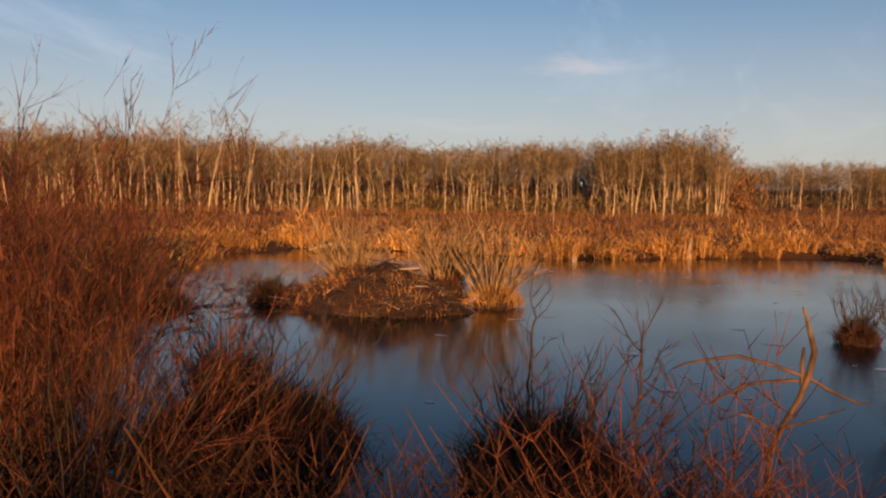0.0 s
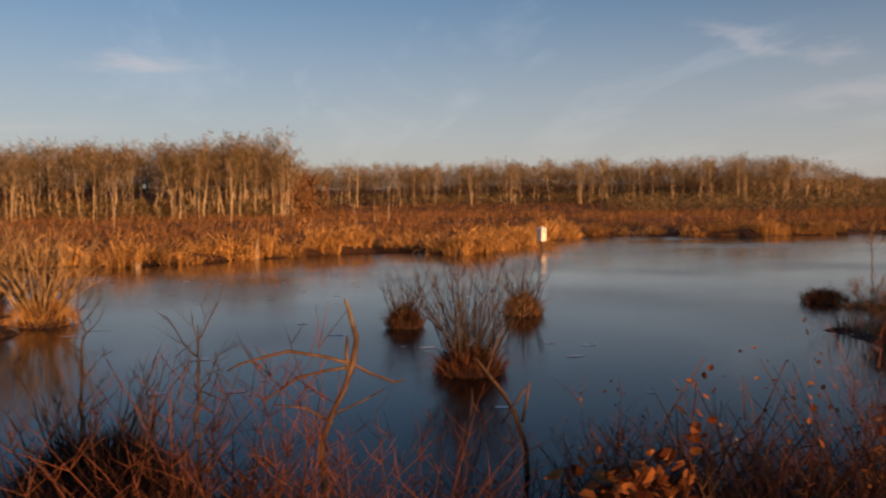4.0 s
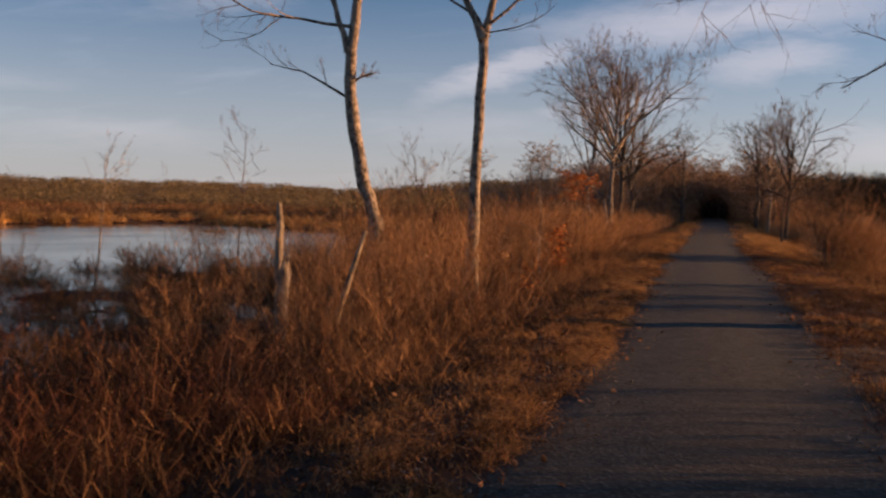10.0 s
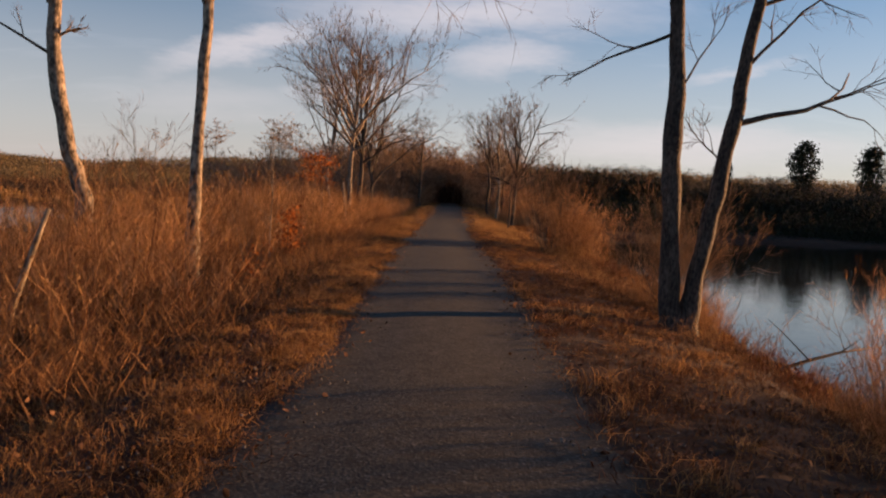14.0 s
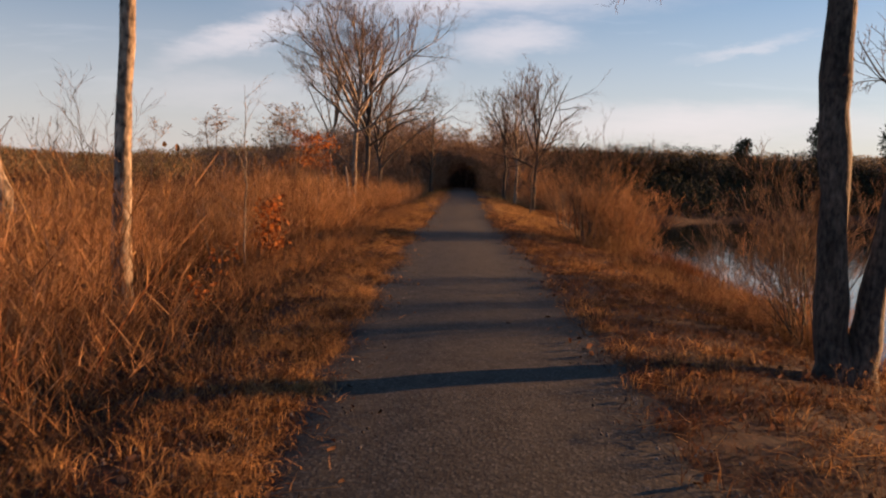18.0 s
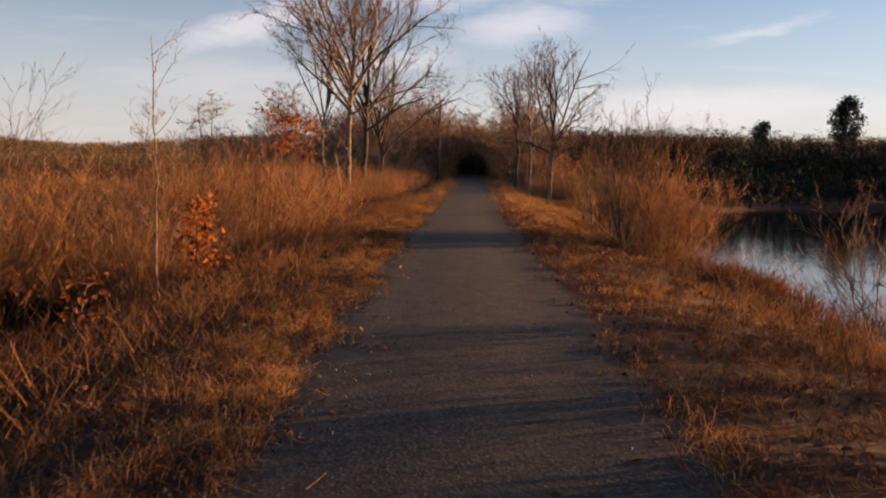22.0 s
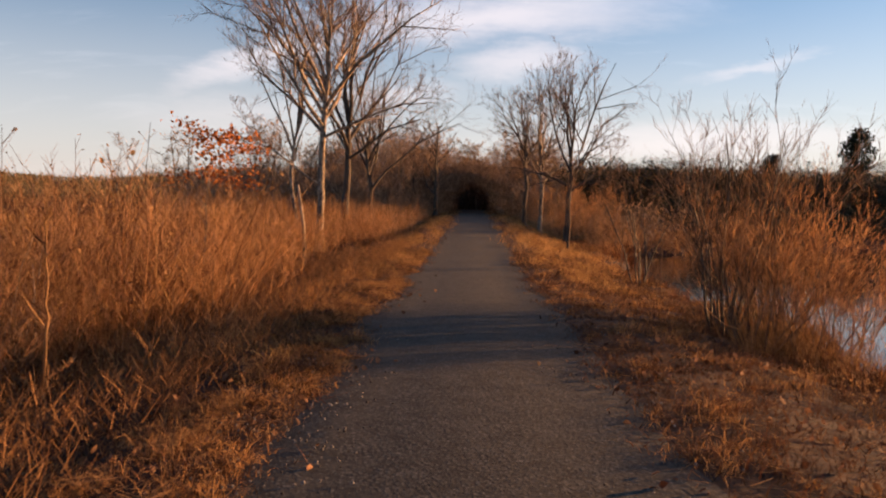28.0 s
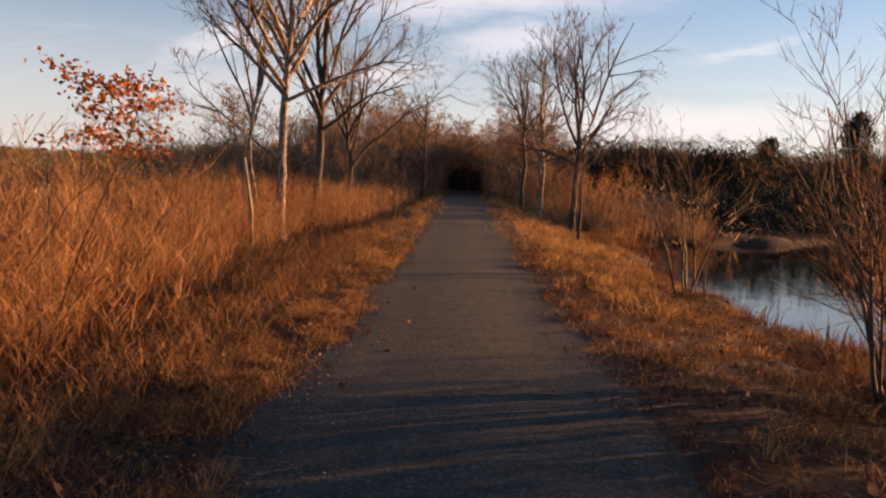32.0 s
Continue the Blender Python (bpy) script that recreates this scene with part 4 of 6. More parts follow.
def near_trees():
    # leaning pale tree in the marsh
    y0 = 23
    z0 = zed(-9.0, 21.2)
    line = [side(y0, 0.52, -0.1, 0.24), side(y0, 0.42, 1.0 - z0, 0.20), side(y0, 0.0, 2.45 - z0, 0.185), side(y0, -0.36, 4.5 - z0, 0.165), side(y0, -0.28, 6.1 - z0, 0.145), side(y0, -0.12, 7.6 - z0, 0.12), side(y0, 0.3, 10.2 - z0, 0.05)]
    fork = [side(y0, -0.38, 5.6 - z0, 0.085), side(y0, -0.75, 6.7 - z0, 0.07), side(y0, -1.15, 8.2 - z0, 0.05), side(y0, -1.3, 10 - z0, 0.02)]
    specs = [(side(y0, -0.35, 6.3 - z0)[:3], side(y0, -1.0, 0.02)[:3], 3.4, 0.05), (side(y0, -0.4, 4.4 - z0)[:3], side(y0, -1.0, 0.35)[:3], 2.3, 0.04), (side(y0, -0.3, 4.8 - z0)[:3], side(y0, 1, 0.7)[:3], 0.75, 0.045),
             (side(y0, -0.8, 6.8 - z0)[:3], side(y0, -0.5, 0.9)[:3], 1.6, 0.03), (side(y0, -0.12, 7.6 - z0)[:3], side(y0, 0.9, 0.8)[:3], 2.2, 0.05), (side(y0, 0.1, 9 - z0)[:3], (0.3, 0.6, 0.8), 2.0, 0.04), (side(y0, -1.2, 8.5 - z0)[:3], (-0.6, -0.4, 0.6), 1.8, 0.03)]
    tree_thing("leaning pale-barked bare tree standing in the marsh", (-9.0, 21.2, z0), [line, fork], specs, M_PALE, M_TWIG, 41, depth=3, crown_up=0.03, kids=(4, 6))
    # forked tree by the water
    z0 = zed(-4.75, 17.7)
    y0 = 15
    line = [side(y0, 0.0, -0.1, 0.15), side(y0, -0.02, 1.5, 0.125), side(y0, 0.02, 3.5, 0.11), side(y0, 0.10, 5.2 - z0, 0.105)]
    fa = [side(y0, 0.10, 5.15 - z0, 0.095), side(y0, -0.25, 5.9 - z0, 0.075), side(y0, -0.75, 7.2 - z0, 0.055), side(y0, -1.0, 9.2 - z0, 0.02)]
    fb = [side(y0, 0.10, 5.15 - z0, 0.085), side(y0, 0.32, 6.0 - z0, 0.07), side(y0, 0.5, 7.4 - z0, 0.05), side(y0, 0.4, 9.4 - z0, 0.02)]
    specs = [(side(y0, 0.16, 5.4 - z0)[:3], side(y0, 1, 0.55)[:3], 2.8, 0.04), (side(y0, 0.12, 5.25 - z0)[:3], side(y0, 1, 0.12)[:3], 1.7, 0.018), (side(y0, -0.2, 5.7 - z0)[:3], side(y0, -1, 0.6)[:3], 1.9, 0.03),
             (side(y0, -0.5, 6.5 - z0)[:3], side(y0, -0.8, 0.9)[:3], 1.8, 0.03), (side(y0, 0.45, 6.8 - z0)[:3], side(y0, 0.8, 0.7)[:3], 2.2, 0.03), (side(y0, -0.9, 8 - z0)[:3], (0.2, 0.5, 0.8), 1.6, 0.02), (side(y0, 0.45, 8 - z0)[:3], (-0.3, -0.5, 0.7), 1.6, 0.02)]
    tree_thing("slim bare tree forked high up, lit from one side", (-4.75, 17.7, z0), [line, fa, fb], specs, M_PALE, M_TWIG, 42, depth=3, kids=(3, 5))
    # double-stemmed tree on the bank
    z0 = zed(3.93, 14.0)
    a = [(-0.12, 0, -0.1, 0.17), (-0.16, 0, 1.0, 0.135), (-0.20, 0.02, 2.4, 0.125), (-0.17, 0.05, 3.6, 0.12), (-0.24, 0.1, 5.2, 0.10), (-0.3, 0.2, 7.5, 0.06), (-0.2, 0.2, 9.6, 0.02)]
    b = [(0.10, 0.03, -0.1, 0.16), (0.22, 0.03, 0.8, 0.125), (0.44, 0.0, 2.0, 0.115), (0.66, -0.03, 3.2, 0.105), (0.83, -0.02, 4.3, 0.09), (1.06, 0, 5.8, 0.065), (1.5, 0.1, 8.4, 0.02)]
    specs = [((-0.3, 0.1, 6.5), (-0.7, -0.35, -0.5), 4.0, 0.03), ((-0.3, 0.15, 7.0), (-0.8, -0.2, -0.45), 4.2, 0.03), ((-0.2, 0.05, 4.2), (-0.85, 0.0, -0.45), 1.7, 0.03), ((-0.2, 0.05, 4.7), (-0.95, 0.2, 0.25), 2.4, 0.035), ((-0.18, 0.05, 3.3), (0.5, 0.1, 1.0), 1.5, 0.02), ((-0.25, 0.1, 5.6), (-0.9, -0.5, 0.4), 2.6, 0.04), ((-0.28, 0.1, 6.4), (-0.7, -0.7, 0.2), 3.0, 0.035),
             ((0.61, -0.02, 2.95), (1.0, 0.1, 0.42), 2.9, 0.05), ((0.73, 0, 3.7), (0.6, -0.3, 0.8), 1.8, 0.03), ((0.87, 0, 4.6), (0.9, 0.2, 0.5), 2.2, 0.035), ((0.93, 0, 5.0), (-0.5, 0.4, 0.7), 2.0, 0.03), ((1.13, 0, 6.2), (0.8, -0.5, 0.5), 2.3, 0.03), ((0.5, 0, 2.4), (-0.7, -0.2, 0.6), 0.9, 0.018), ((-0.3, 0.2, 7.4), (0.4, -0.8, 0.4), 2.4, 0.03), ((1.3, 0.06, 7.2), (-0.5, -0.8, 0.3), 2.2, 0.03)]
    tree_thing("double-stemmed bare tree leaning apart on the pond bank", (3.93, 14.0, z0), [grown(lean(a)), grown(lean(b))], [((1.075 * (p[0] - 0.03 * p[2]), 1.075 * p[1], 1.075 * p[2]), d, n * 1.075, r) for p, d, n, r in specs], M_BARK, M_TWIG, 43, depth=3, crown_up=0.0, kids=(3, 5))
    # the rows further on
    broom_tree("large bare tree with a round crown of rising limbs", -6.0, 51, 11.2, 0.17, 51, 13, 0.40, 0.33, M_PALE, [(2.6, (-0.9, -0.2, 0.55), 3.6)], kids=(6, 8), oval=3.5)
    broom_tree("bare tree with a forked trunk and a wide crown", -6.4, 60, 12.2, 0.21, 52, 11, 0.34, 0.34, M_BARK, oval=3.6)
    broom_tree("slim pale bare tree leaning beside the larger one", -7.6, 54, 9.5, 0.10, 62, 6, 0.4, 0.28, M_PALE)
    round_tree("bare trailside tree with many short upright branches", -3.4, 90, 9.5, 0.2, 3.0, 53, 1, M_BARK, 0.2, n=14)
    broom_tree("bare tree behind the brush", -7.0, 74, 10.5, 0.18, 54, 8, 0.25, 0.4, M_BARK)
    broom_tree("slender bare tree beside the trail", 3.75, 67, 8.2, 0.13, 55, 10, 0.35, 0.30, M_PALE, oval=1.9)
    broom_tree("slender dark bare tree beside the trail", 3.2, 72, 8.4, 0.14, 56, 10, 0.4, 0.26, M_BARK, oval=2.0)
    broom_tree("bare tree with limbs bending out over the pond", 4.5, 60, 8.6, 0.15, 57, 10, 0.32, 0.30, M_BARK, [(3.6, (0.9, -0.2, 0.6), 3.0)], oval=2.5)
    round_tree("small bare tree at the trail edge", 3.75, 52, 4.6, 0.06, 1.4, 58, 1, M_BARK, 0.3, n=8, depth=2)
    round_tree("bare tree among the brush", 5.0, 82, 8.5, 0.13, 3.0, 59, 1, M_BARK, 0.3, n=11)
    round_tree("bare tree where the wood begins", -6.0, 98, 9.5, 0.16, 3.4, 60, 1, M_BARK, 0.2, n=12)
    round_tree("bare tree where the wood begins", 4.6, 96, 9.0, 0.16, 3.2, 61, 1, M_BARK, 0.2, n=12)


near_trees()


# ---- beaver lodge ----
def beaver_lodge():
    rng = random.Random(8)
    root = tagged(new("beaver_lodge"), "dark mound of mud and sticks rising from the pond", "beaver lodge")
    root.location = (-17.2, -7.0, WATER)
    verts, faces, n, m = [], [], 40, 14
    lodge_top = lambda u: 0.72 * max(1 - u, 0) ** 1.1 + 0.24 * max(1 - u * u, 0) - 0.14 * u
    along = Vector((0.29, 0.957, 0)).normalized()
    for i in range(m + 1):
        u = i / m
        for j in range(n):
            a = 6.2832 * j / n
            rr = u * (1 + 0.10 * math.sin(3 * a + 1) + 0.07 * math.sin(7 * a))
            sx, sy = 0.5 + math.cos(a) * (2.0 if math.cos(a) > 0 else 3.3) * rr, math.sin(a) * 1.8 * rr
            h = lodge_top(u) + rng.uniform(-0.06, 0.06)
            verts.append((along.x * sx - along.y * sy, along.y * sx + along.x * sy, h))
    for i in range(m):
        for j in range(n):
            a, b = i * n + j, i * n + (j + 1) % n
            faces.append((a, b, b + n, a + n))
    mesh_object("mound", verts, faces, M_MUD, root, True)
    st = Buf()
    pale = Buf()
    for k in range(420):
        a, u = rng.uniform(0, 6.28), math.sqrt(rng.random())
        sx, sy = 0.5 + math.cos(a) * (1.95 if math.cos(a) > 0 else 3.2) * u, math.sin(a) * 1.75 * u
        h = lodge_top(u) + 0.04
        c = Vector((along.x * sx - along.y * sy, along.y * sx + along.x * sy, h))
        t = rng.uniform(0, 6.28)
        d = Vector((math.cos(t), math.sin(t), rng.uniform(-0.35, 0.35))) * rng.uniform(0.15, 0.5)
        (pale if k % 40 == 0 else st).tube([tuple(c - d), tuple(c + Vector((0, 0, 0.04))), tuple(c + d)], [0.012, 0.015, 0.008], 4)
    tagged(st.make("woody_cover", M_TWIG_DARK, root, "dark heaped sticks"), kind="stuff")
    tagged(pale.make("peeled_wood", M_STICK, root, "pale gnawed sticks"), kind="stuff")
    g = Buf()
    for k in range(3600):
        a, u = rng.uniform(0, 6.28), rng.uniform(0.25, 1.02)
        sx, sy = 0.5 + math.cos(a) * (2.0 if math.cos(a) > 0 else 3.3) * u, math.sin(a) * 1.8 * u
        if math.cos(a) > -0.35 and rng.random() < 0.72:
            continue
        h = lodge_top(u)
        g.blade((along.x * sx - along.y * sy, along.y * sx + along.x * sy, h), (rng.gauss(0, 0.15), rng.gauss(0, 0.15)), rng.uniform(0.1, 0.4), 0.012, rng)
    tagged(g.make("grass", M_MARSH, root, "rusty dead grass", False), kind="stuff")


beaver_lodge()


def tussock(x, y, r, h, seed, label, mat=None, stems=0, stem_h=1.0, stem_mat=None, thick=1.0):
    """A grassy hummock in the water with thin bare shoots on it."""
    rng = random.Random(seed)
    root = tagged(new("tussock"), label, "tussock")
    root.location = (x, y, WATER)
    verts, faces, n, m = [], [], 16, 5
    for i in range(m + 1):
        u = i / m
        for j in range(n):
            a = 6.2832 * j / n
            q = r * u * (1 + 0.15 * math.sin(2 * a + seed))
            verts.append((math.cos(a) * q, math.sin(a) * q, h * (1 - u ** 2.4) - 0.08 * u + rng.uniform(-0.02, 0.02)))
    for i in range(m):
        for j in range(n):
            a, b = i * n + j, i * n + (j + 1) % n
            faces.append((a, b, b + n, a + n))
    mesh_object("hummock", verts, faces, M_MUD, root, True)
    g = Buf()
    for _ in range(int(1100 + 4200 * max(r - 0.5, 0))):
        a, u = rng.uniform(0, 6.28), math.sqrt(rng.random())
        q = r * u
        g.blade((math.cos(a) * q, math.sin(a) * q, h * (1 - u ** 2.4) - 0.02), (math.cos(a) * rng.uniform(0, 0.3) * (0.3 + u) + rng.gauss(0, 0.12), math.sin(a) * rng.uniform(0, 0.3) * (0.3 + u) + rng.gauss(0, 0.12)), rng.uniform(0.06, 0.38), 0.005, rng)
    g.make("grass", mat or M_SEDGE, root, "", False)
    if stems:
        for _ in range(stems):
            b = Buf()
            a, q = rng.uniform(0, 6.28), r * 0.7 * rng.random()
            l = rng.uniform(0.1, 0.85)
            pts = bend_line((math.cos(a) * q, math.sin(a) * q, h * 0.5), (math.cos(a) * l, math.sin(a) * l, 1), stem_h * rng.uniform(0.6, 1.1), 4, rng, 0.1)
            b.tube(pts, [0.009 * thick, 0.008 * thick, 0.007 * thick, 0.005 * thick, 0.003 * thick], 4)
            for _ in range(7):
                p = pts[rng.randint(1, 4)]
                t = rng.uniform(0, 6.28)
                ln = stem_h * rng.uniform(0.12, 0.3)
                b.tube([p, (p[0] + math.cos(t) * ln * 0.5, p[1] + math.sin(t) * ln * 0.5, p[2] + ln * 0.8)], [0.004 * thick, 0.0018 * thick], 3)
            b.make("shoot", stem_mat or M_TWIG_DARK, root)
    return root


tussock(-18.2, -4.35, 0.66, 0.42, 1, "orange sedge tussock beside the lodge with bare willow shoots", M_REED, 60, 1.75, M_WILLOW, 2.0)
tussock(-18.7, -5.7, 0.6, 0.75, 2, "clump of bare willow shoots behind the lodge", M_SEDGE, 60, 1.65, M_WILLOW, 2.0)
tussock(-18.6, -8.0, 0.7, 0.75, 3, "clump of bare willow shoots beside the lodge", M_SEDGE, 64, 1.75, M_WILLOW, 2.0)
tussock(-16.9, -9.3, 0.5, 0.4, 4, "rusty sedge tussock at the lodge's edge", M_MARSH, 14, 0.8, M_WILLOW)
tussock(-17.0, 5.5, 0.42, 0.32, 5, "orange sedge tussock with bare shoots in the pond", M_STRAW, 30, 1.0)
tussock(-11.3, 2.9, 0.5, 0.26, 6, "dark sedge tussock with many bare shoots in the pond", M_SEDGE, 72, 1.5)
tussock(-15.9, 2.75, 0.36, 0.28, 7, "small dark sedge tussock in the pond", M_SHADE_SEDGE, 34, 0.85)
tussock(-17.2, 13.0, 0.5, 0.16, 8, "low dark mound of dead sedge in the pond", M_SEDGE, 6, 0.4)
# the near hummocks carry the bank's shade in their dark sedge and shoots
tussock(-6.7, -3.9, 1.05, 0.5, 9, "broad dark sedge hummock by the bank", M_SHADE_SEDGE, 60, 1.0, M_TWIG_DARK)
tussock(-6.9, -1.2, 0.7, 0.4, 10, "dark sedge hummock by the bank", M_SHADE_SEDGE, 40, 0.9, M_TWIG_DARK)
tussock(-9.6, -5.9, 0.5, 0.12, 11, "low dark sedge mat with thin shoots in the pond", M_SHADE_SEDGE, 36, 0.9)
tussock(-15.0, -11.2, 0.8, 0.2, 12, "flat dead sedge mat near the far brush", M_SEDGE, 14, 0.6)


# ---- nest box on its post ----
def nest_box():
    root = tagged(new("nest_box"), "white bird nest box on a post standing in the pond", "nest box")
    root.location = (-41.8, 14.4, WATER)
    post, box, roof, entrance = Buf(), bmesh.new(), bmesh.new(), Buf()
    post.tube([(0, 0, -0.6), (0, 0, 0.5), (0, 0, 1.0)], [0.05, 0.05, 0.05], 8)
    post.make("post", M_BARK, root)
    m = pose(0, 0, 0.75, 0, 0, 26)
    bmesh.ops.create_cube(box, size=1, matrix=m @ Matrix.Diagonal((0.36, 0.36, 0.66, 1)))
    bmesh.ops.bevel(box, geom=box.edges[:], offset=0.012, segments=1, affect="EDGES")
    bmesh.ops.create_cone(roof, cap_ends=True, segments=4, radius1=0.31, radius2=0.05, depth=0.13, matrix=m @ pose(0, 0, 0.395, 0, 0, 45))
    entrance.tube([(0, 0, 0), (0.006, 0, 0)], [0.05, 0.05], 10)
    for name, bm, mt in (("box", box, M_WHITE), ("roof", roof, M_WHITE)):
        me = bpy.data.meshes.new(name)
        bm.to_mesh(me)
        bm.free()
        me.materials.append(mt)
        part = new(name, me)
        part.parent = root
        if name == "box":
            hole = entrance.make("entrance_hole", M_TWIG_DARK, part, "dark round entrance hole")
            hole.matrix_basis = m @ pose(0.178, 0, 0.17)


nest_box()


# ---- dead wood ----
def dead_stem(label, name, lines, mat, place, category="snag"):
    root = tagged(new(name), label, category)
    root.location = place
    for k, (pts, radii) in enumerate(lines):
        b = Buf()
        b.tube(pts, radii, 8 if radii[0] > 0.03 else 5)
        b.make("stem" if k == 0 else "branch", mat, root)
    return root


# broken pale stem with dead branches in front of the first view
def broken_stem():
    y0 = 84
    z0 = zed(-5.3, 0.42)
    q = lambda s, z, t=0.0: (math.cos(radians(y0)) * s - math.sin(radians(y0)) * t, math.sin(radians(y0)) * s + math.cos(radians(y0)) * t, z - z0)
    root = dead_stem("broken brown dead stem with pale split top and bent branches", "broken_sapling",
                     [([q(0.02, z0 - 0.1), q(0.01, -0.29), q(0.0, -0.05), q(0.0, 0.11), q(0.07, 0.3), q(0.15, 0.46), q(0.2, 0.62), q(0.225, 0.76), q(0.2, 0.86)], [0.026, 0.022, 0.021, 0.022, 0.018, 0.018, 0.021, 0.018, 0.0165]),
                      ([q(0.17, 0.61), q(0.02, 0.655), q(-0.2, 0.695), q(-0.36, 0.66), q(-0.51, 0.62), q(-0.58, 0.58)], [0.012, 0.011, 0.011, 0.009, 0.008, 0.005]),
                      ([q(0.17, 0.62), q(0.31, 0.54), q(0.46, 0.48), q(0.53, 0.49)], [0.011, 0.010, 0.008, 0.005]),
                      ([q(0.15, 0.58), q(0.0, 0.56), q(-0.145, 0.525), q(-0.26, 0.45), q(-0.36, 0.38)], [0.011, 0.010, 0.010, 0.008, 0.005]),
                      ([q(0.165, 0.56), q(0.16, 0.68), q(0.168, 0.78)], [0.012, 0.013, 0.008]),
                      ([q(0.05, 0.24), q(-0.1, 0.33), q(-0.3, 0.36)], [0.010, 0.008, 0.004]), ([q(0.06, 0.28), q(0.25, 0.36), q(0.4, 0.44)], [0.009, 0.007, 0.004])], M_TWIG, (-5.28, 0.46, z0))
    top = Buf()
    top.tube([q(0.205, 0.84), q(0.18, 0.94), q(0.155, 1.02)], [0.0165, 0.013, 0.008], 7)
    top.make("split_top", M_PALE, root, "pale split wood")


broken_stem()
dead_stem("second broken brown stem leaning in the shallows", "broken_sapling", [([(0.02, 0.04, -0.2), (0.0, 0.03, 0.2), (-0.03, -0.06, 0.52), (-0.05, -0.16, 0.70), (-0.1, -0.4, 1.02)], [0.028, 0.026, 0.024, 0.022, 0.014]), ([(-0.02, 0.0, 0.45), (0.0, 0.03, 0.62), (0.0, 0.06, 0.80)], [0.015, 0.013, 0.009]), ([(0.0, 0.03, 0.76), (-0.02, -0.08, 0.60), (0.03, -0.2, 0.46)], [0.011, 0.011, 0.006]), ([(-0.08, -0.3, 0.9), (-0.1, -0.22, 1.12), (-0.12, -0.14, 1.28)], [0.010, 0.008, 0.004]), ([(0.05, -0.62, 0.1), (0.03, -0.5, 0.42), (0.02, -0.46, 0.66), (0.02, -0.46, 0.78)], [0.008, 0.009, 0.010, 0.007]), ([(0.02, -0.46, 0.66), (0.0, -0.36, 0.5), (0.03, -0.3, 0.34)], [0.009, 0.008, 0.005])], M_TWIG, (-6.9, 2.3, WATER))
dead_stem("broken pale snag with peeled bark", "snag", [([(0, 0, -0.3), (0.01, 0.01, 0.35), (0.0, 0.02, 0.75), (0.03, 0.03, 1.15), (0.02, 0.02, 1.30)], [0.105, 0.095, 0.10, 0.105, 0.06]), ([(-0.02, -0.01, 1.0), (-0.03, -0.02, 1.45), (-0.01, -0.02, 1.8), (-0.035, -0.03, 2.14)], [0.075, 0.062, 0.055, 0.03]), ([(0.07, 0.03, 1.1), (0.10, 0.05, 1.42)], [0.03, 0.012])], M_DEAD, (-5.65, 11.0, -0.6))
dead_stem("leaning bare dead stick in the marsh", "dead_stick", [([(0, 0, -0.2), (0.13, 0.06, 0.6), (0.27, 0.14, 1.15), (0.46, 0.2, 1.78)], [0.042, 0.045, 0.04, 0.026])], M_DEAD, (-4.72, 10.6, -0.6))
dead_stem("leaning pale dead stem beside the big tree", "snag", [([(0, 0, -0.2), (-0.05, 0, 1.3), (-0.25, 0, 2.6)], [0.06, 0.055, 0.04])], M_STICK, (-5.3, 45.0, zed(-5.3, 45)))
dead_stem("short gnawed stump in the pond", "stump", [([(0, 0, -0.5), (0.02, 0, 0.4), (-0.08, 0.05, 0.85)], [0.13, 0.11, 0.07])], M_STICK, (-38.6, -0.3, WATER))
dead_stem("tiny stump in the pond", "stump", [([(0, 0, -0.5), (0.0, 0, 0.25)], [0.12, 0.09])], M_STICK, (-33.5, -4.7, WATER))
dead_stem("fallen pale log on the far shore", "log", [([(0, 0, 0), (0.3, 1.2, 0.3), (0.2, 2.0, 0.25)], [0.06, 0.06, 0.04])], M_STICK, (-33.5, -16.5, WATER + 0.1))


# ---- brush and shrubs ----
def seeded_bushes(name, label, category, group, maker, variants, spots, rng):
    """Single bushes as things of their own, copied from a few built ones."""
    built = []
    for k in range(variants):
        root = tagged(new(name), label, category, group)
        maker(root, random.Random(900 + k + len(label)))
        built.append(root)
    for i, (x, y, s) in enumerate(spots):
        m = place_m(x, y, rng.uniform(0, 6.28))
        src = built[i % variants]
        ob = src if i < variants else copy_thing(src, m)
        if i < variants:
            ob.matrix_basis = m
        ob.scale = (s, s, s * rng.uniform(0.9, 1.1))


def rust_maker(root, rng):
    tagged(brush_buf(rng, 48, 1.3, 0.75, 0.0034, lean=0.5, side=26).make("growth", rng.choice((M_RUST, M_RUST, M_TAN)), root, "", False), kind="stuff")
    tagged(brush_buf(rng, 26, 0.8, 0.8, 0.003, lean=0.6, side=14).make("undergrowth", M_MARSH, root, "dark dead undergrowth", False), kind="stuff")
    tagged(brush_buf(rng, 8, 1.4, 0.55, 0.005, side=6, tips=True).make("dry_growth", M_TAN, root, "tan dry stalks", False), kind="stuff")


# red-stemmed, darker copy of the rust brush; the near bank's shade is its colour
def shade_brush_maker(root, rng):
    tagged(brush_buf(rng, 60, 1.3, 0.7, 0.0028, lean=0.35, side=16).make("growth", rng.choice((M_RED, M_RED, M_SHADE_SEDGE)), root, "", False), kind="stuff")
    tagged(brush_buf(rng, 30, 0.7, 0.75, 0.0035, lean=0.6, side=12).make("undergrowth", M_SHADE_SEDGE, root, "dark dead undergrowth", False), kind="stuff")
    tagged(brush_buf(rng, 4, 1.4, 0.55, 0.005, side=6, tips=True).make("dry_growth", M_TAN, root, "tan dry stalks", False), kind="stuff")


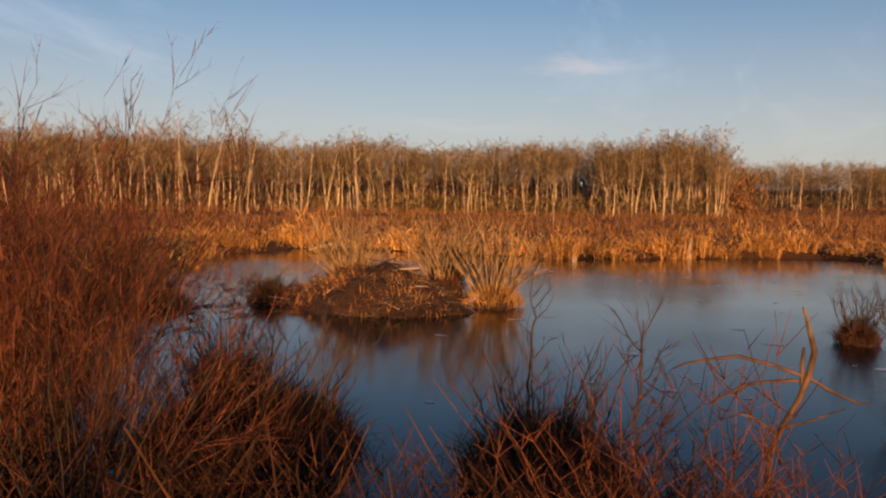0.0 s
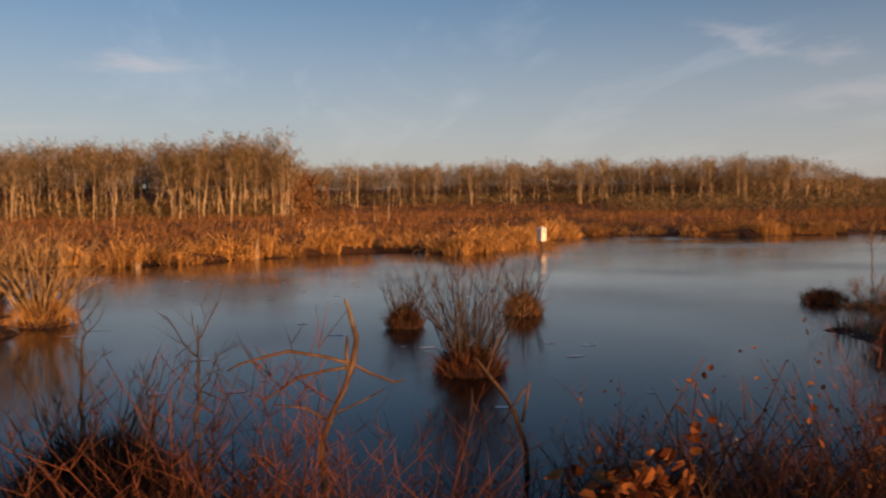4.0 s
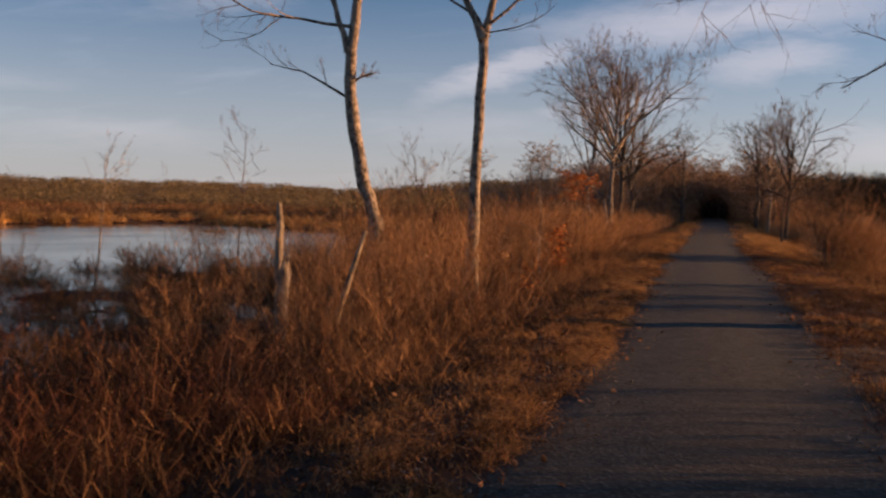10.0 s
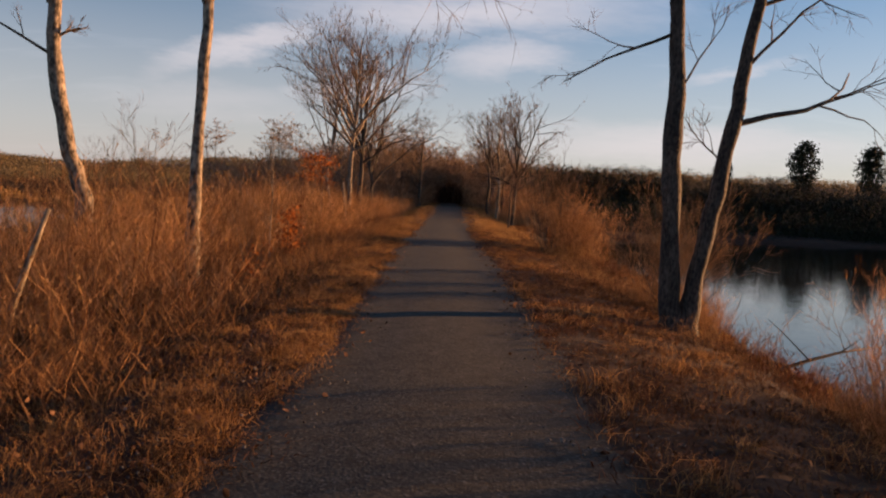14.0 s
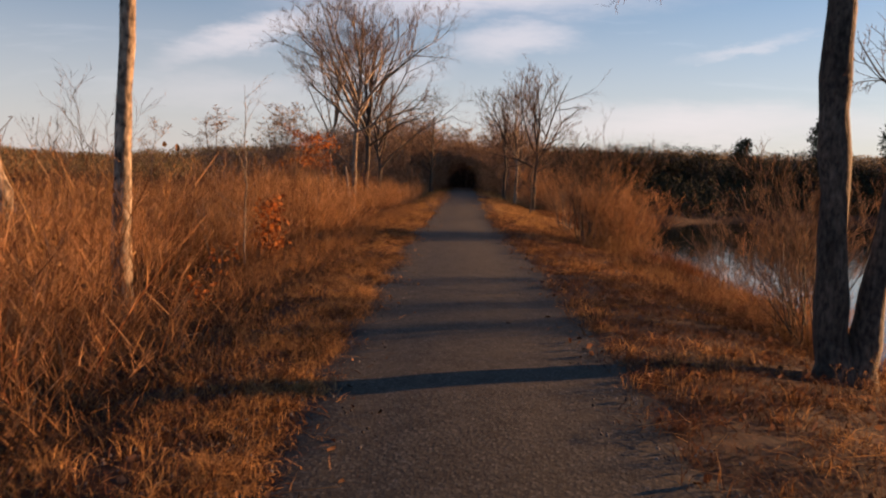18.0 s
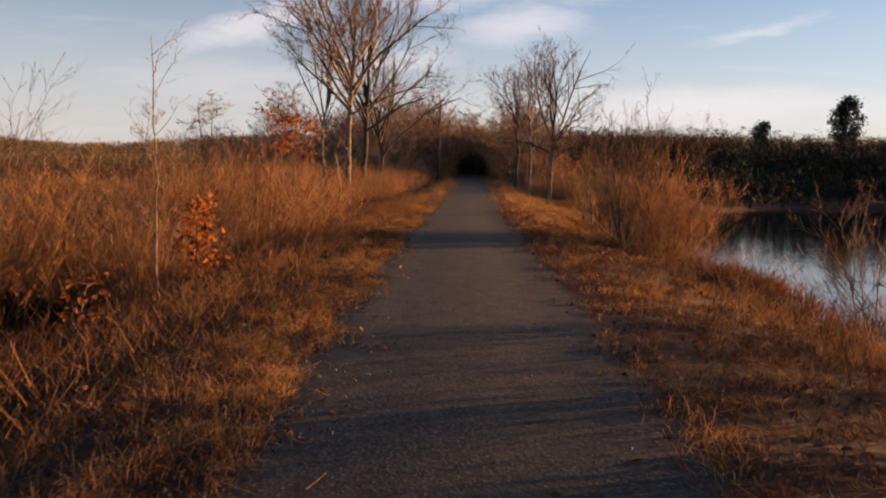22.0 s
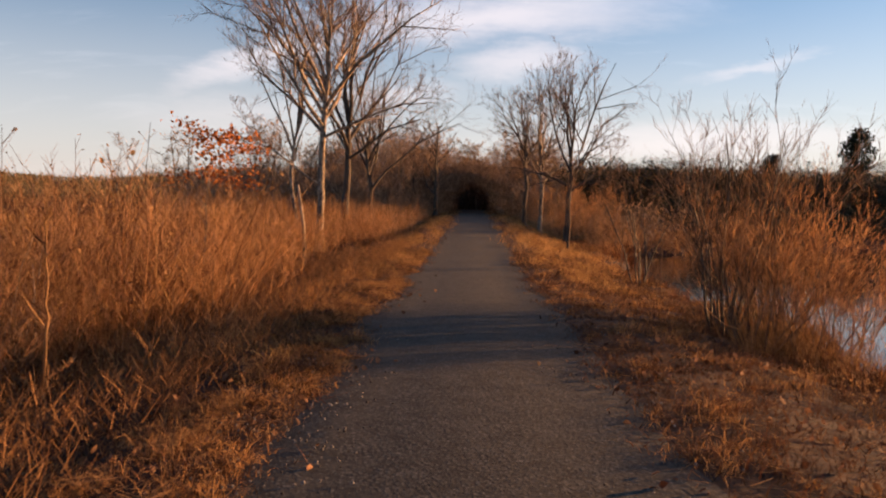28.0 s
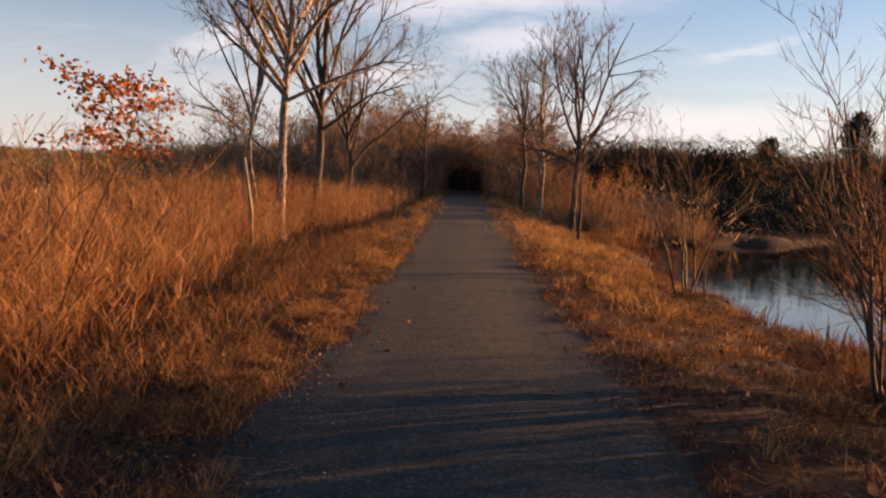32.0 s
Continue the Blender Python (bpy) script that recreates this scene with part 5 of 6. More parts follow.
def weed_maker(root, rng):
    tagged(brush_buf(rng, 24, 0.8, 0.4, 0.004, tips=True).make("dry_growth", M_TAN, root, "", False), kind="stuff")


def red_maker(root, rng):
    """Long thin arching red shoots with a few side twigs."""
    for _ in range(9):
        b = Buf()
        a = rng.uniform(0, 6.28)
        l = rng.uniform(0.1, 0.6)
        pts = bend_line((math.cos(a) * 0.12, math.sin(a) * 0.12, -0.1), (math.cos(a) * l, math.sin(a) * l, 1), rng.uniform(0.7, 1.35), 6, rng, 0.12)
        b.tube(pts, [0.0055, 0.005, 0.0045, 0.004, 0.003, 0.002, 0.0014], 4)
        for _ in range(11):
            p = pts[rng.randint(2, 6)]
            t = rng.uniform(0, 6.28)
            ln = rng.uniform(0.06, 0.3)
            q = bend_line(p, (math.cos(t), math.sin(t), 0.9), ln, 2, rng, 0.15)
            b.tube(q, [0.0026, 0.002, 0.001], 3)
        b.make("shoot", M_RED, root)


def big_shrub_maker(root, rng):
    shrub_parts(root, rng, 11, 2.2, M_TWIG, M_RUST, 0.012, 0.55, 3, (4, 6), "fine reddish twigs")


def near_shrub_maker(root, rng):
    shrub_parts(root, rng, 16, 2.2, M_TWIG_DARK, rng.choice((M_RED, M_RED, M_TWIG)), 0.010, 0.55, 3, (4, 6), "thin brown twigs", 0.0023)


def thick_shrub_maker(root, rng):
    shrub_parts(root, rng, 22, 2.0, M_TWIG_DARK, rng.choice((M_RED, M_MARSH)), 0.009, 0.75, 3, (5, 7), "tangled rusty twigs", 0.0016)


def grey_shrub_maker(root, rng):
    shrub_parts(root, rng, 7, 2.4, M_TWIG, M_TWIG, 0.013, 0.4, 3, (4, 5))


def left_band():
    rng = random.Random(77)
    spots = []
    y = 3.0
    while y < 60 and len(spots) < 290:
        for _ in range(5):
            x = -((5.55 if y > 13 else 3.15 + 0.085 * (y - 3)) + (0.8 if y > 44 else 0) + 4.0 * rng.random() ** 1.2)
            yy = y + rng.uniform(0, 1.1)
            s = rng.uniform(0.7, 1.12) * (0.95 + 0.3 * float(waves(np.array(x), np.array(yy), 5, 91)))
            s *= 0.62 + 0.04 * (yy - 3) if yy < 9 else (1.25 if yy < 12 else 1.75 if yy < 19 else 1.95)
            if zed(x, yy) > WATER - 0.3 and not (17.2 < yy < 23.0 and x > -6.9) and (yy < 8 or yy > 17 or (x > -6.0 and rng.random() < 0.6)):
                spots.append((x, yy, s))
        y += 0.9 if y < 40 else 1.5
    spots += [(-rng.uniform(3.1, 4.6), rng.uniform(1.6, 5.0), rng.uniform(0.5, 0.72)) for _ in range(16)]
    spots += [(-rng.uniform(4.7, 5.5), rng.uniform(13.4, 16.6), rng.uniform(1.25, 1.5)) for _ in range(9)]
    spots += [(-rng.uniform(2.55, 3.3), rng.uniform(2.5, 8.4), rng.uniform(0.32, 0.55)) for _ in range(26)]
    # clumps nearest the start get the darker copy in place of shade
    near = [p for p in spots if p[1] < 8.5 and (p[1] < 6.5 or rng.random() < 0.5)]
    seeded_bushes("brush_clump", "dark red-brown clump of thin dry stems", "brush", "red brush along the trail", shade_brush_maker, 5, near, rng)
    spots = [p for p in spots if p not in near]
    seeded_bushes("brush_clump", "rust-brown clump of dry thin stems", "brush", "brush along the trail", rust_maker, 6, spots, rng)
    # clumps at y 4.5 to 10, mostly unseen, are added for shade
    spots = [(rng.uniform(4.2, 5.6), rng.uniform(15.8, 20.0) if k % 2 else rng.uniform(29.5, 34), rng.uniform(0.38, 0.72)) for k in range(40)] + [(rng.uniform(4.4, 5.6), rng.uniform(4.5, 10.0), rng.uniform(0.5, 0.85)) for _ in range(22)]
    seeded_bushes("brush_clump", "low rust-brown clump of dry stems on the pond bank", "brush", "brush on the pond bank", rust_maker, 4, spots, rng)
    spots = [(-rng.uniform(2.7, 4.2), rng.uniform(2, 58), rng.uniform(0.3, 0.7)) for _ in range(90)] + [(rng.uniform(3.6, 5.2), rng.uniform(6, 34), rng.uniform(0.35, 0.75)) for _ in range(80)]
    seeded_bushes("weed_clump", "dry tan weed stalks with seed heads", "weeds", "weeds at the trail edge", weed_maker, 4, spots, rng)
    spots = [(-rng.uniform(3.7, 5.2), rng.uniform(-3.5, 4.0), rng.uniform(0.5, 0.85)) for _ in range(18)] + [(-rng.uniform(3.7, 4.8), rng.uniform(-0.7, 1.1), rng.uniform(0.8, 1.15)) for _ in range(17)]
    seeded_bushes("red_shoots", "thin arching reddish bare shoots by the water", "shrub", "red shoots on the bank", red_maker, 5, spots, rng)
    # the brush further out
    bufs = [brush_buf(random.Random(k), 36, 1.3, 0.75, 0.009, side=5, flat=True) for k in range(5)]
    places = [(a, b, c, d, e, h * 0.6) for a, b, c, d, e, h in scatter(rng, 150, -26, -8.0, 12, 80, lambda x, y, z: z > WATER + 0.02)] + scatter(rng, 220, -9, -4.2, 58, 96, lambda x, y, z: True, 0.9, 1.4) + scatter(rng, 190, 4.4, 11, 64, 96, lambda x, y, z: z > WATER - 0.05, 0.8, 1.3) + scatter(rng, 150, 6.2, 11, 56, 74, lambda x, y, z: z > WATER - 0.02, 0.7, 1.1)
    places += scatter(rng, 330, -14, -6.3, 24, 62, lambda x, y, z: z > WATER - 0.35, 1.0, 1.3)
    stuff("marsh_brush", bufs, places, M_RUST, "rust-brown brush over the marsh", "brush")


left_band()


def shrubs():
    rng = random.Random(31)
    spots = [(5.4, 20.6, 0.7), (3.9, 30.5, 1.05), (4.5, 31.4, 1.1), (5.1, 30.7, 1.0), (5.6, 31.5, 0.95), (4.9, 32.3, 0.9), (4.75, 33.5, 0.8), (4.7, 30.6, 0.9), (5.5, 30.2, 0.8), (5.5, 57, 1.1), (5.0, 63, 1.1), (6.5, 62, 1.3), (5.2, 70, 1.2), (6.8, 68, 1.3), (5.5, 76, 1.4), (4.4, 84, 1.4), (7.5, 80, 1.5)]
    # unseen dense growth on the pond bank behind the first viewpoint, added for shade
    spots += [(4.7 + 1.3 * rng.random(), -11 + 0.75 * k, rng.uniform(1.15, 1.4) if k < 15 else rng.uniform(0.8, 0.98)) for k in range(21)] + [(5.9 + 0.4 * rng.random(), -10 + 1.2 * k, 1.15) for k in range(9)] + [(5.5 + 0.5 * rng.random(), 4.6 + 0.4 * k, 0.85 if 2 <= k <= 4 else rng.uniform(1.15, 1.3)) for k in range(7)] + [(6.4, 5.3 + 0.7 * k, 0.85 if k < 2 else 1.25) for k in range(4)]
    # low shrubs out of view, placed to shade the pond-side verge
    spots += [(5.0 + 0.6 * rng.random(), 7.3 + 0.33 * k, rng.uniform(0.52, 0.68)) for k in range(9)]
    seeded_bushes("shrub", "bare reddish-brown shrub with many fine twigs", "shrub", "shrubs on the pond bank", big_shrub_maker, 4, spots, rng)
    spots = [(-rng.uniform(4.0, 7.5), 9 + 1.45 * k, rng.uniform(0.55, 0.85)) for k in range(34)]
    seeded_bushes("shrub", "bare rust-brown shrub among the brush", "shrub", "shrubs in the brush", big_shrub_maker, 4, spots, rng)
    spots = [(-5.9, 26, 0.8), (-6.9, 31, 0.7), (-9.4, 26.4, 1.75), (-8.3, 25.4, 1.35), (-13, 33, 1.3), (-7.6, 38, 1.0), (-9, 46, 1.2), (-5.2, 57, 1.0), (-6, 70, 1.2), (-4.8, 80, 1.2), (-7, 86, 1.4), (-11, 17, 0.85), (-13, 20, 0.85), (-14, 14, 0.6), (-10.5, 13, 0.6)]
    seeded_bushes("shrub", "bare grey-brown shrub with slender branches", "shrub", "shrubs in the marsh", grey_shrub_maker, 4, spots, rng)
    spots = [(-3.7, -3.3, 0.95), (-4.1, -3.9, 1.0), (-3.6, -4.2, 1.05), (-4.4, -4.7, 1.05), (-4.9, -5.4, 1.0), (-5.6, -6.3, 1.0), (-6.6, -7.4, 1.0), (-7.8, -8.8, 0.9), (-9.5, -10.4, 0.95), (-11, -11.6, 0.9), (-13, -13, 0.9), (-15.5, -14, 0.9), (-3.4, -5.2, 1.1)]
    thick = [(-4.5, -4.1, 0.9), (-5.0, -4.9, 0.95), (-4.0, -4.8, 1.0), (-5.6, -5.7, 0.95), (-6.4, -6.6, 0.95), (-7.2, -7.9, 0.9), (-8.7, -9.4, 0.9), (-10.2, -10.9, 0.95), (-12, -12.2, 0.95), (-14, -13.4, 0.95), (-17, -14.6, 1.0), (-19, -15.6, 1.0)]
    seeded_bushes("shrub", "tangled rusty bare shrub crowding the bank", "shrub", "tangled shrubs on the bank", thick_shrub_maker, 3, thick, rng)
    seeded_bushes("shrub", "tall bare brown shrub crowding the bank", "shrub", "tall shrubs on the bank", near_shrub_maker, 4, spots, rng)


shrubs()


def bank_shrub(x, y, stems, height, r, lean_out, seed, label):
    root = tagged(new("shrub"), label, "shrub", "tall shrubs on the pond bank")
    root.location = (x, y, zed(x, y))
    shrub_parts(root, random.Random(seed), stems, height, M_BARK, M_TWIG, r, lean_out, 3, (4, 6), "thin brown twigs", 0.004)


bank_shrub(3.98, 32.0, 13, 3.5, 0.024, 0.36, 1, "tall bare shrub with many stout stems by the trail")
bank_shrub(4.95, 32.6, 8, 2.6, 0.020, 0.38, 2, "bare shrub with stout stems on the bank")
bank_shrub(4.47, 41.2, 6, 3.3, 0.026, 0.35, 3, "bare shrub with a few slender stems at the water")
bank_shrub(4.65, 16.5, 17, 2.2, 0.014, 0.38, 4, "bare arching shrub at the water's edge")
bank_shrub(5.2, 18.4, 14, 2.1, 0.013, 0.4, 5, "bare arching shrub at the water's edge")
bank_shrub(4.95, 20.6, 10, 1.7, 0.011, 0.5, 6, "low bare arching shrub at the water's edge")


def pale_shrub(x, y, stems, height, seed):
    root = tagged(new("shrub"), "slender pale-stemmed shrub at the brush's edge", "shrub", "pale shrubs in the brush")
    root.location = (x, y, zed(x, y))
    shrub_parts(root, random.Random(seed), stems, height, M_PALE, M_TAN, 0.013, 0.22, 3, (3, 5), "fine tan twigs", 0.003)


for px, py, pn, ph in ((-4.8, 23.2, 7, 2.1), (-5.1, 24.6, 6, 1.9), (-5.3, 28.6, 6, 1.9), (-5.2, 33.2, 6, 1.8), (-5.6, 37.0, 6, 2.0), (-5.0, 14.6, 6, 1.7)):
    pale_shrub(px, py, pn, ph, int(px * 10 + py * 7))


def oak_sapling(x, y, height, width, seed, low=0.3, leaves=420, rise=0.35, tuft=0.10, label="young oak holding orange dead leaves"):
    rng = random.Random(seed)
    root = tagged(new("oak_sapling"), label, "young oak")
    root.location = (x, y, zed(x, y))
    t, lf = Buf(), Buf()
    line = bend_line((0, 0, -0.1), (rng.gauss(0, 0.05), 0, 1), height, 6, rng, 0.06)
    t.tube(line, [0.025, 0.022, 0.018, 0.015, 0.011, 0.008, 0.004], 6)
    t.make("stem", M_TWIG, root)
    for k in range(14):
        u = low + (1 - low) * k / 14
        i = min(int(u * 6), 5)
        w = u * 6 - i
        a = 2.4 * k + rng.uniform(-0.3, 0.3)
        foot = tuple(line[i][c] + (line[i + 1][c] - line[i][c]) * w for c in range(3))
        pts = bend_line(foot, (math.cos(a), math.sin(a), rise), width * rng.uniform(0.6, 1.1) * (1.2 - 0.6 * u), 3, rng, 0.15)
        t = Buf()
        t.tube(pts, [0.01, 0.008, 0.005, 0.003], 4)
        t.make("branch", M_TWIG, root)
        for _ in range(leaves // 14):
            p = pts[rng.randint(1, 3)]
            lf.leaf((p[0] + rng.gauss(0, tuft), p[1] + rng.gauss(0, tuft), p[2] + rng.gauss(0, tuft * 0.7)), rng.uniform(0.06, 0.12), rng)
    tagged(lf.make("foliage", M_LEAF, root, "curled orange leaves", False), kind="stuff")


oak_sapling(-6.2, 38.5, 4.05, 1.5, 3, 0.7, 950, rise=0.12, tuft=0.13)
oak_sapling(-4.15, 23.9, 1.75, 0.36, 4, 0.3, 430)
oak_sapling(-3.58, 1.85, 0.80, 0.30, 5, 0.3, 300)
oak_sapling(-4.0, 19.6, 0.9, 0.28, 8, 0.3, 30, label="small oak shoot with tan dead leaves")
oak_sapling(-3.3, 16.6, 0.55, 0.25, 6, 0.3, 60, label="small oak shoot with tan dead leaves")
oak_sapling(-4.4, 20.4, 0.75, 0.26, 7, 0.3, 24, label="small oak shoot with tan dead leaves")


# ---- reeds and low marsh brush on the far shore ----
def reeds():
    rng = random.Random(12)
    bufs = []
    for k in range(4):
        b = Buf()
        r = random.Random(60 + k)
        for _ in range(85):
            a, q = r.uniform(0, 6.28), 0.7 * math.sqrt(r.random())
            b.blade((math.cos(a) * q, math.sin(a) * q, -0.1), (math.cos(a) * r.uniform(0, 0.6), math.sin(a) * r.uniform(0, 0.6)), r.uniform(0.6, 1.3), 0.022, r)
        bufs.append(b)

    def edge(lo, hi):
        return lambda x, y, z: lo < float(pond_depth(LEFT_POND, np.array([x]), np.array([y]))[0]) < hi and x < -19 and z > WATER - 0.12

    places = [p for p in scatter(rng, 6500, -66, -19, -28, 95, edge(-2.4, 1.9), 0.7, 1.35) if float(waves(np.array(p[0]), np.array(p[1]), 2.6, 51)) + rng.uniform(-0.15, 0.15) > -0.16]
    places = [(x, y, z, a, s, h * (0.75 + 0.4 * float(waves(np.array(x), np.array(y), 5, 52)))) for x, y, z, a, s, h in places]
    places = [(x, y, z, a, s, h * 0.98) for x, y, z, a, s, h in places]
    low = [(x, y, z, a, s * 1.1, h * 0.55) for x, y, z, a, s, h in scatter(rng, 5200, -66, -19, -28, 95, edge(-3.0, 0.8), 0.7, 1.2)]
    mounds = [under_buf(random.Random(500 + k), 1.0, 0.8, 60, 0.022) for k in range(4)]
    soft = [(x + rng.uniform(-0.5, 0.5), y + rng.uniform(-0.5, 0.5), z, a, s, h * 0.9) for x, y, z, a, s, h in places]
    stuff("reed_mounds", mounds, soft + low, M_REED, "bent tan reeds heaped along the far shore", "reeds")
    stuff("reeds", bufs, places, M_REED, "sunlit tan reeds along the far shore", "reeds")
    low = []
    for k in range(5):
        low.append(brush_buf(random.Random(80 + k), 17, 0.9, 0.9, 0.016, side=2, flat=True))
    land = lambda x, y, z: float(pond_depth(LEFT_POND, np.array([x]), np.array([y]))[0]) < -1.8
    places = scatter(rng, 2700, -75, -20, -40, 110, land, 1.0, 1.6)
    places += scatter(rng, 1800, -170, -60, -90, 150, lambda x, y, z: x * x + y * y < 150 ** 2 and land(x, y, z), 1.6, 2.6)
    places += scatter(rng, 900, -110, -16, 62, 210, land, 1.6, 2.6)
    places += stand(rng, ring(rng, 42, 94, 140, 245, 1300), 2.2, 3.4, 1.3, 2.1)
    places = [(a, b, c, d, e, h * (0.7 + 0.25 * float(waves(np.array(a), np.array(b), 12, 53)))) for a, b, c, d, e, h in places]
    stuff("marsh_thicket", low, places, M_MARSH, "low rusty thicket over the far marsh", "brush")


reeds()


# ---- grass, litter and stones beside the trail ----
def verge():
    rng = random.Random(19)
    raised = lambda spots: [(x, y, z + 0.018, a, s, h) for x, y, z, a, s, h in spots]
    tufts = []
    for k in range(5):
        b = Buf()
        r = random.Random(70 + k)
        for _ in range(26):
            a, q = r.uniform(0, 6.28), 0.17 * r.random()
            b.blade((math.cos(a) * q, math.sin(a) * q, -0.02), (r.gauss(0, 0.1), r.gauss(0, 0.1)), r.uniform(0.05, 0.2), 0.0024, r)
        tufts.append(b)
    thatch = []
    for k in range(5):
        b = Buf()
        r = random.Random(770 + k)
        for _ in range(22):
            a, q = r.uniform(0, 6.28), 0.26 * math.sqrt(r.random())
            b.blade((math.cos(a) * q, math.sin(a) * q, -0.005), (r.gauss(0, 0.12), r.gauss(0, 0.12)), r.uniform(0.02, 0.10), 0.004, r)
        thatch.append(b)

    def shoulder(x, y, z):
        o = x - float(trail_mid(y))
        e = float(left_half(y)) - 0.12 + 0.2 * float(waves(np.array(y), np.array(0.0), 1.9, 31))
        return e < -o < 3.7 or float(right_half(y)) - 0.12 + 0.12 * float(waves(np.array(y), np.array(9.0), 1.7, 35)) < o < 5.4

    def strip(x, y, z):
        o = float(trail_mid(y)) - x
        e = float(left_half(y)) - 0.06 + 0.16 * float(waves(np.array(y), np.array(0.0), 1.9, 31))
        return e < o < e + 0.75 + 0.35 * float(waves(np.array(y), np.array(3.0), 2.6, 33)) and float(waves(np.array(x), np.array(y), 0.9, 36)) > -0.12

    def shaded(x, y, z):
        return shoulder(x, y, z) and float(waves(np.array(x), np.array(y), 1.6, 34)) > 0.05

    mat = scatter(rng, 6500, -4.4, 5.4, -4, 47, shoulder, 0.8, 1.5)
    stuff("flattened_grass", thatch, raised(mat), M_THATCH, "brown flattened dead grass beside the trail", "grass")
    rough = scatter(rng, 2300, 1.5, 5.3, -2, 46, shoulder, 0.5, 1.0)
    stuff("bank_weeds", tufts, raised(rough), M_THATCH, "brown dead weeds on the pond bank", "weeds")
    lit = scatter(rng, 3200, -2.7, -0.75, -2, 47, strip, 0.7, 1.2)
    stuff("straw_mat", thatch, raised(lit), M_STRAW, "flattened straw along the trail edge", "grass")
    brown = scatter(rng, 3600, -4.2, 5.4, -3, 46, shaded, 0.6, 1.3)
    stuff("brown_weeds", tufts, raised(brown), M_SEDGE, "low dead brown weeds beside the trail", "weeds")
    places = scatter(rng, 7600, -2.6, -0.75, -2, 46, strip, 0.5, 1.1) + scatter(rng, 800, -3.0, -1.2, 20, 36, shaded, 0.6, 1.3) + scatter(rng, 800, -2.5, -0.9, 5, 20, shoulder, 0.6, 1.2) + scatter(rng, 2000, -4.2, 1.5, -3, 46, shaded, 0.5, 1.1) + scatter(rng, 3600, 1.5, 5.6, 2, 46, shaded, 0.5, 1.35) + scatter(rng, 2000, -4.4, 5.6, 40, 100, shoulder, 1.3, 2.6) + scatter(rng, 560, 2.0, 5.6, 35.5, 62, lambda x, y, z: z > WATER + 0.1 and (x < 3.4 or y > 46), 0.9, 1.8)
    # tall tan grass; the far banks' sunlight is also put into its lighter colour
    tall = scatter(rng, 1500, -3.9, 5.4, 27, 84, lambda x, y, z: 1.9 < abs(x - float(trail_mid(y))) < 5.0 and (x < 0 or y > 35) and (x < 3.4 or y > 46) and z > WATER + 0.1 and float(waves(np.array(x), np.array(y), 3.0, 61)) > -0.1, 1.4, 2.4)
    stuff("tall_grass", tufts, raised(tall), M_REED, "tall tan grass on the far banks, coloured lighter for sunlight", "grass")
    stuff("grass", tufts, raised(places), M_STRAW, "dry straw-coloured grass along the trail", "grass")
    # long flat straws along the trail's edge
    straws = []
    for k in range(5):
        b = Buf()
        r = random.Random(870 + k)
        for _ in range(9):
            x, y, a, n = r.gauss(0, 0.14), r.gauss(0, 0.14), r.uniform(0, 6.28), r.uniform(0.08, 0.26)
            b.ribbon((x, y, 0.02 + 0.02 * r.random()), (x + math.cos(a) * n, y + math.sin(a) * n, r.uniform(0.01, 0.07)), 0.003, 0.0015, r)
        straws.append(b)
    flat = scatter(rng, 3600, -2.7, -0.75, -1, 46, strip, 0.8, 1.3) + scatter(rng, 1600, 1.3, 4.6, 2, 46, shaded, 0.8, 1.3)
    stuff("fallen_straw", straws, raised(flat), M_STRAW, "long flat straws lying along the trail", "straw")
    # dark dead growth down the marsh side of the bank
    heaps = [under_buf(random.Random(970 + k), 0.32, 0.42, 70, 0.0035) for k in range(5)]
    bank = scatter(rng, 900, -4.6, -2.2, 1, 50, lambda x, y, z: 2.15 < float(trail_mid(y)) - x < 4.6, 0.7, 1.3)
    stuff("bank_growth", heaps, bank, M_MARSH, "low dark dead growth down the bank", "weeds")
    lf = []
    for k in range(6):
        b = Buf()
        r = random.Random(170 + k)
        for _ in range(8):
            b.leaf((r.gauss(0, 0.25), r.gauss(0, 0.25), 0.012), r.uniform(0.03, 0.075), r)
        lf.append(b)
    places = scatter(rng, 3000, -4.4, 5.2, -4, 44, lambda x, y, z: shoulder(x, y, z) and (x < 0 or rng.random() < 0.5), 0.8, 1.2)
    stuff("leaf_litter", lf, raised(places), M_LITTER, "fallen brown leaves in the grass", "leaves")
    st = []
    for k in range(5):
        b = Buf()
        r = random.Random(270 + k)
        for _ in range(6):
            x, y, q = r.gauss(0, 0.12), r.gauss(0, 0.12), r.uniform(0.004, 0.011)
            b.tube([(x, y, -q * 0.4), (x, y, q * 0.4), (x + q * 0.2, y, q * 0.9)], [q, q * 0.9, q * 0.3], 5)
        st.append(b)
    places = [(x, y, float(trail_z(y)) + 0.03, a, s, h) for x, y, z, a, s, h in scatter(rng, 2200, -1.75, 1.85, 3, 34, lambda x, y, z: abs(x - float(trail_mid(y))) > (rng.uniform(0.5, 1.6) if x < 0 else rng.uniform(0.8, 2.2)), 0.7, 1.3)]
    stuff("loose_stones", st, places, M_STONE, "loose crushed stones on the trail", "stones")


verge()


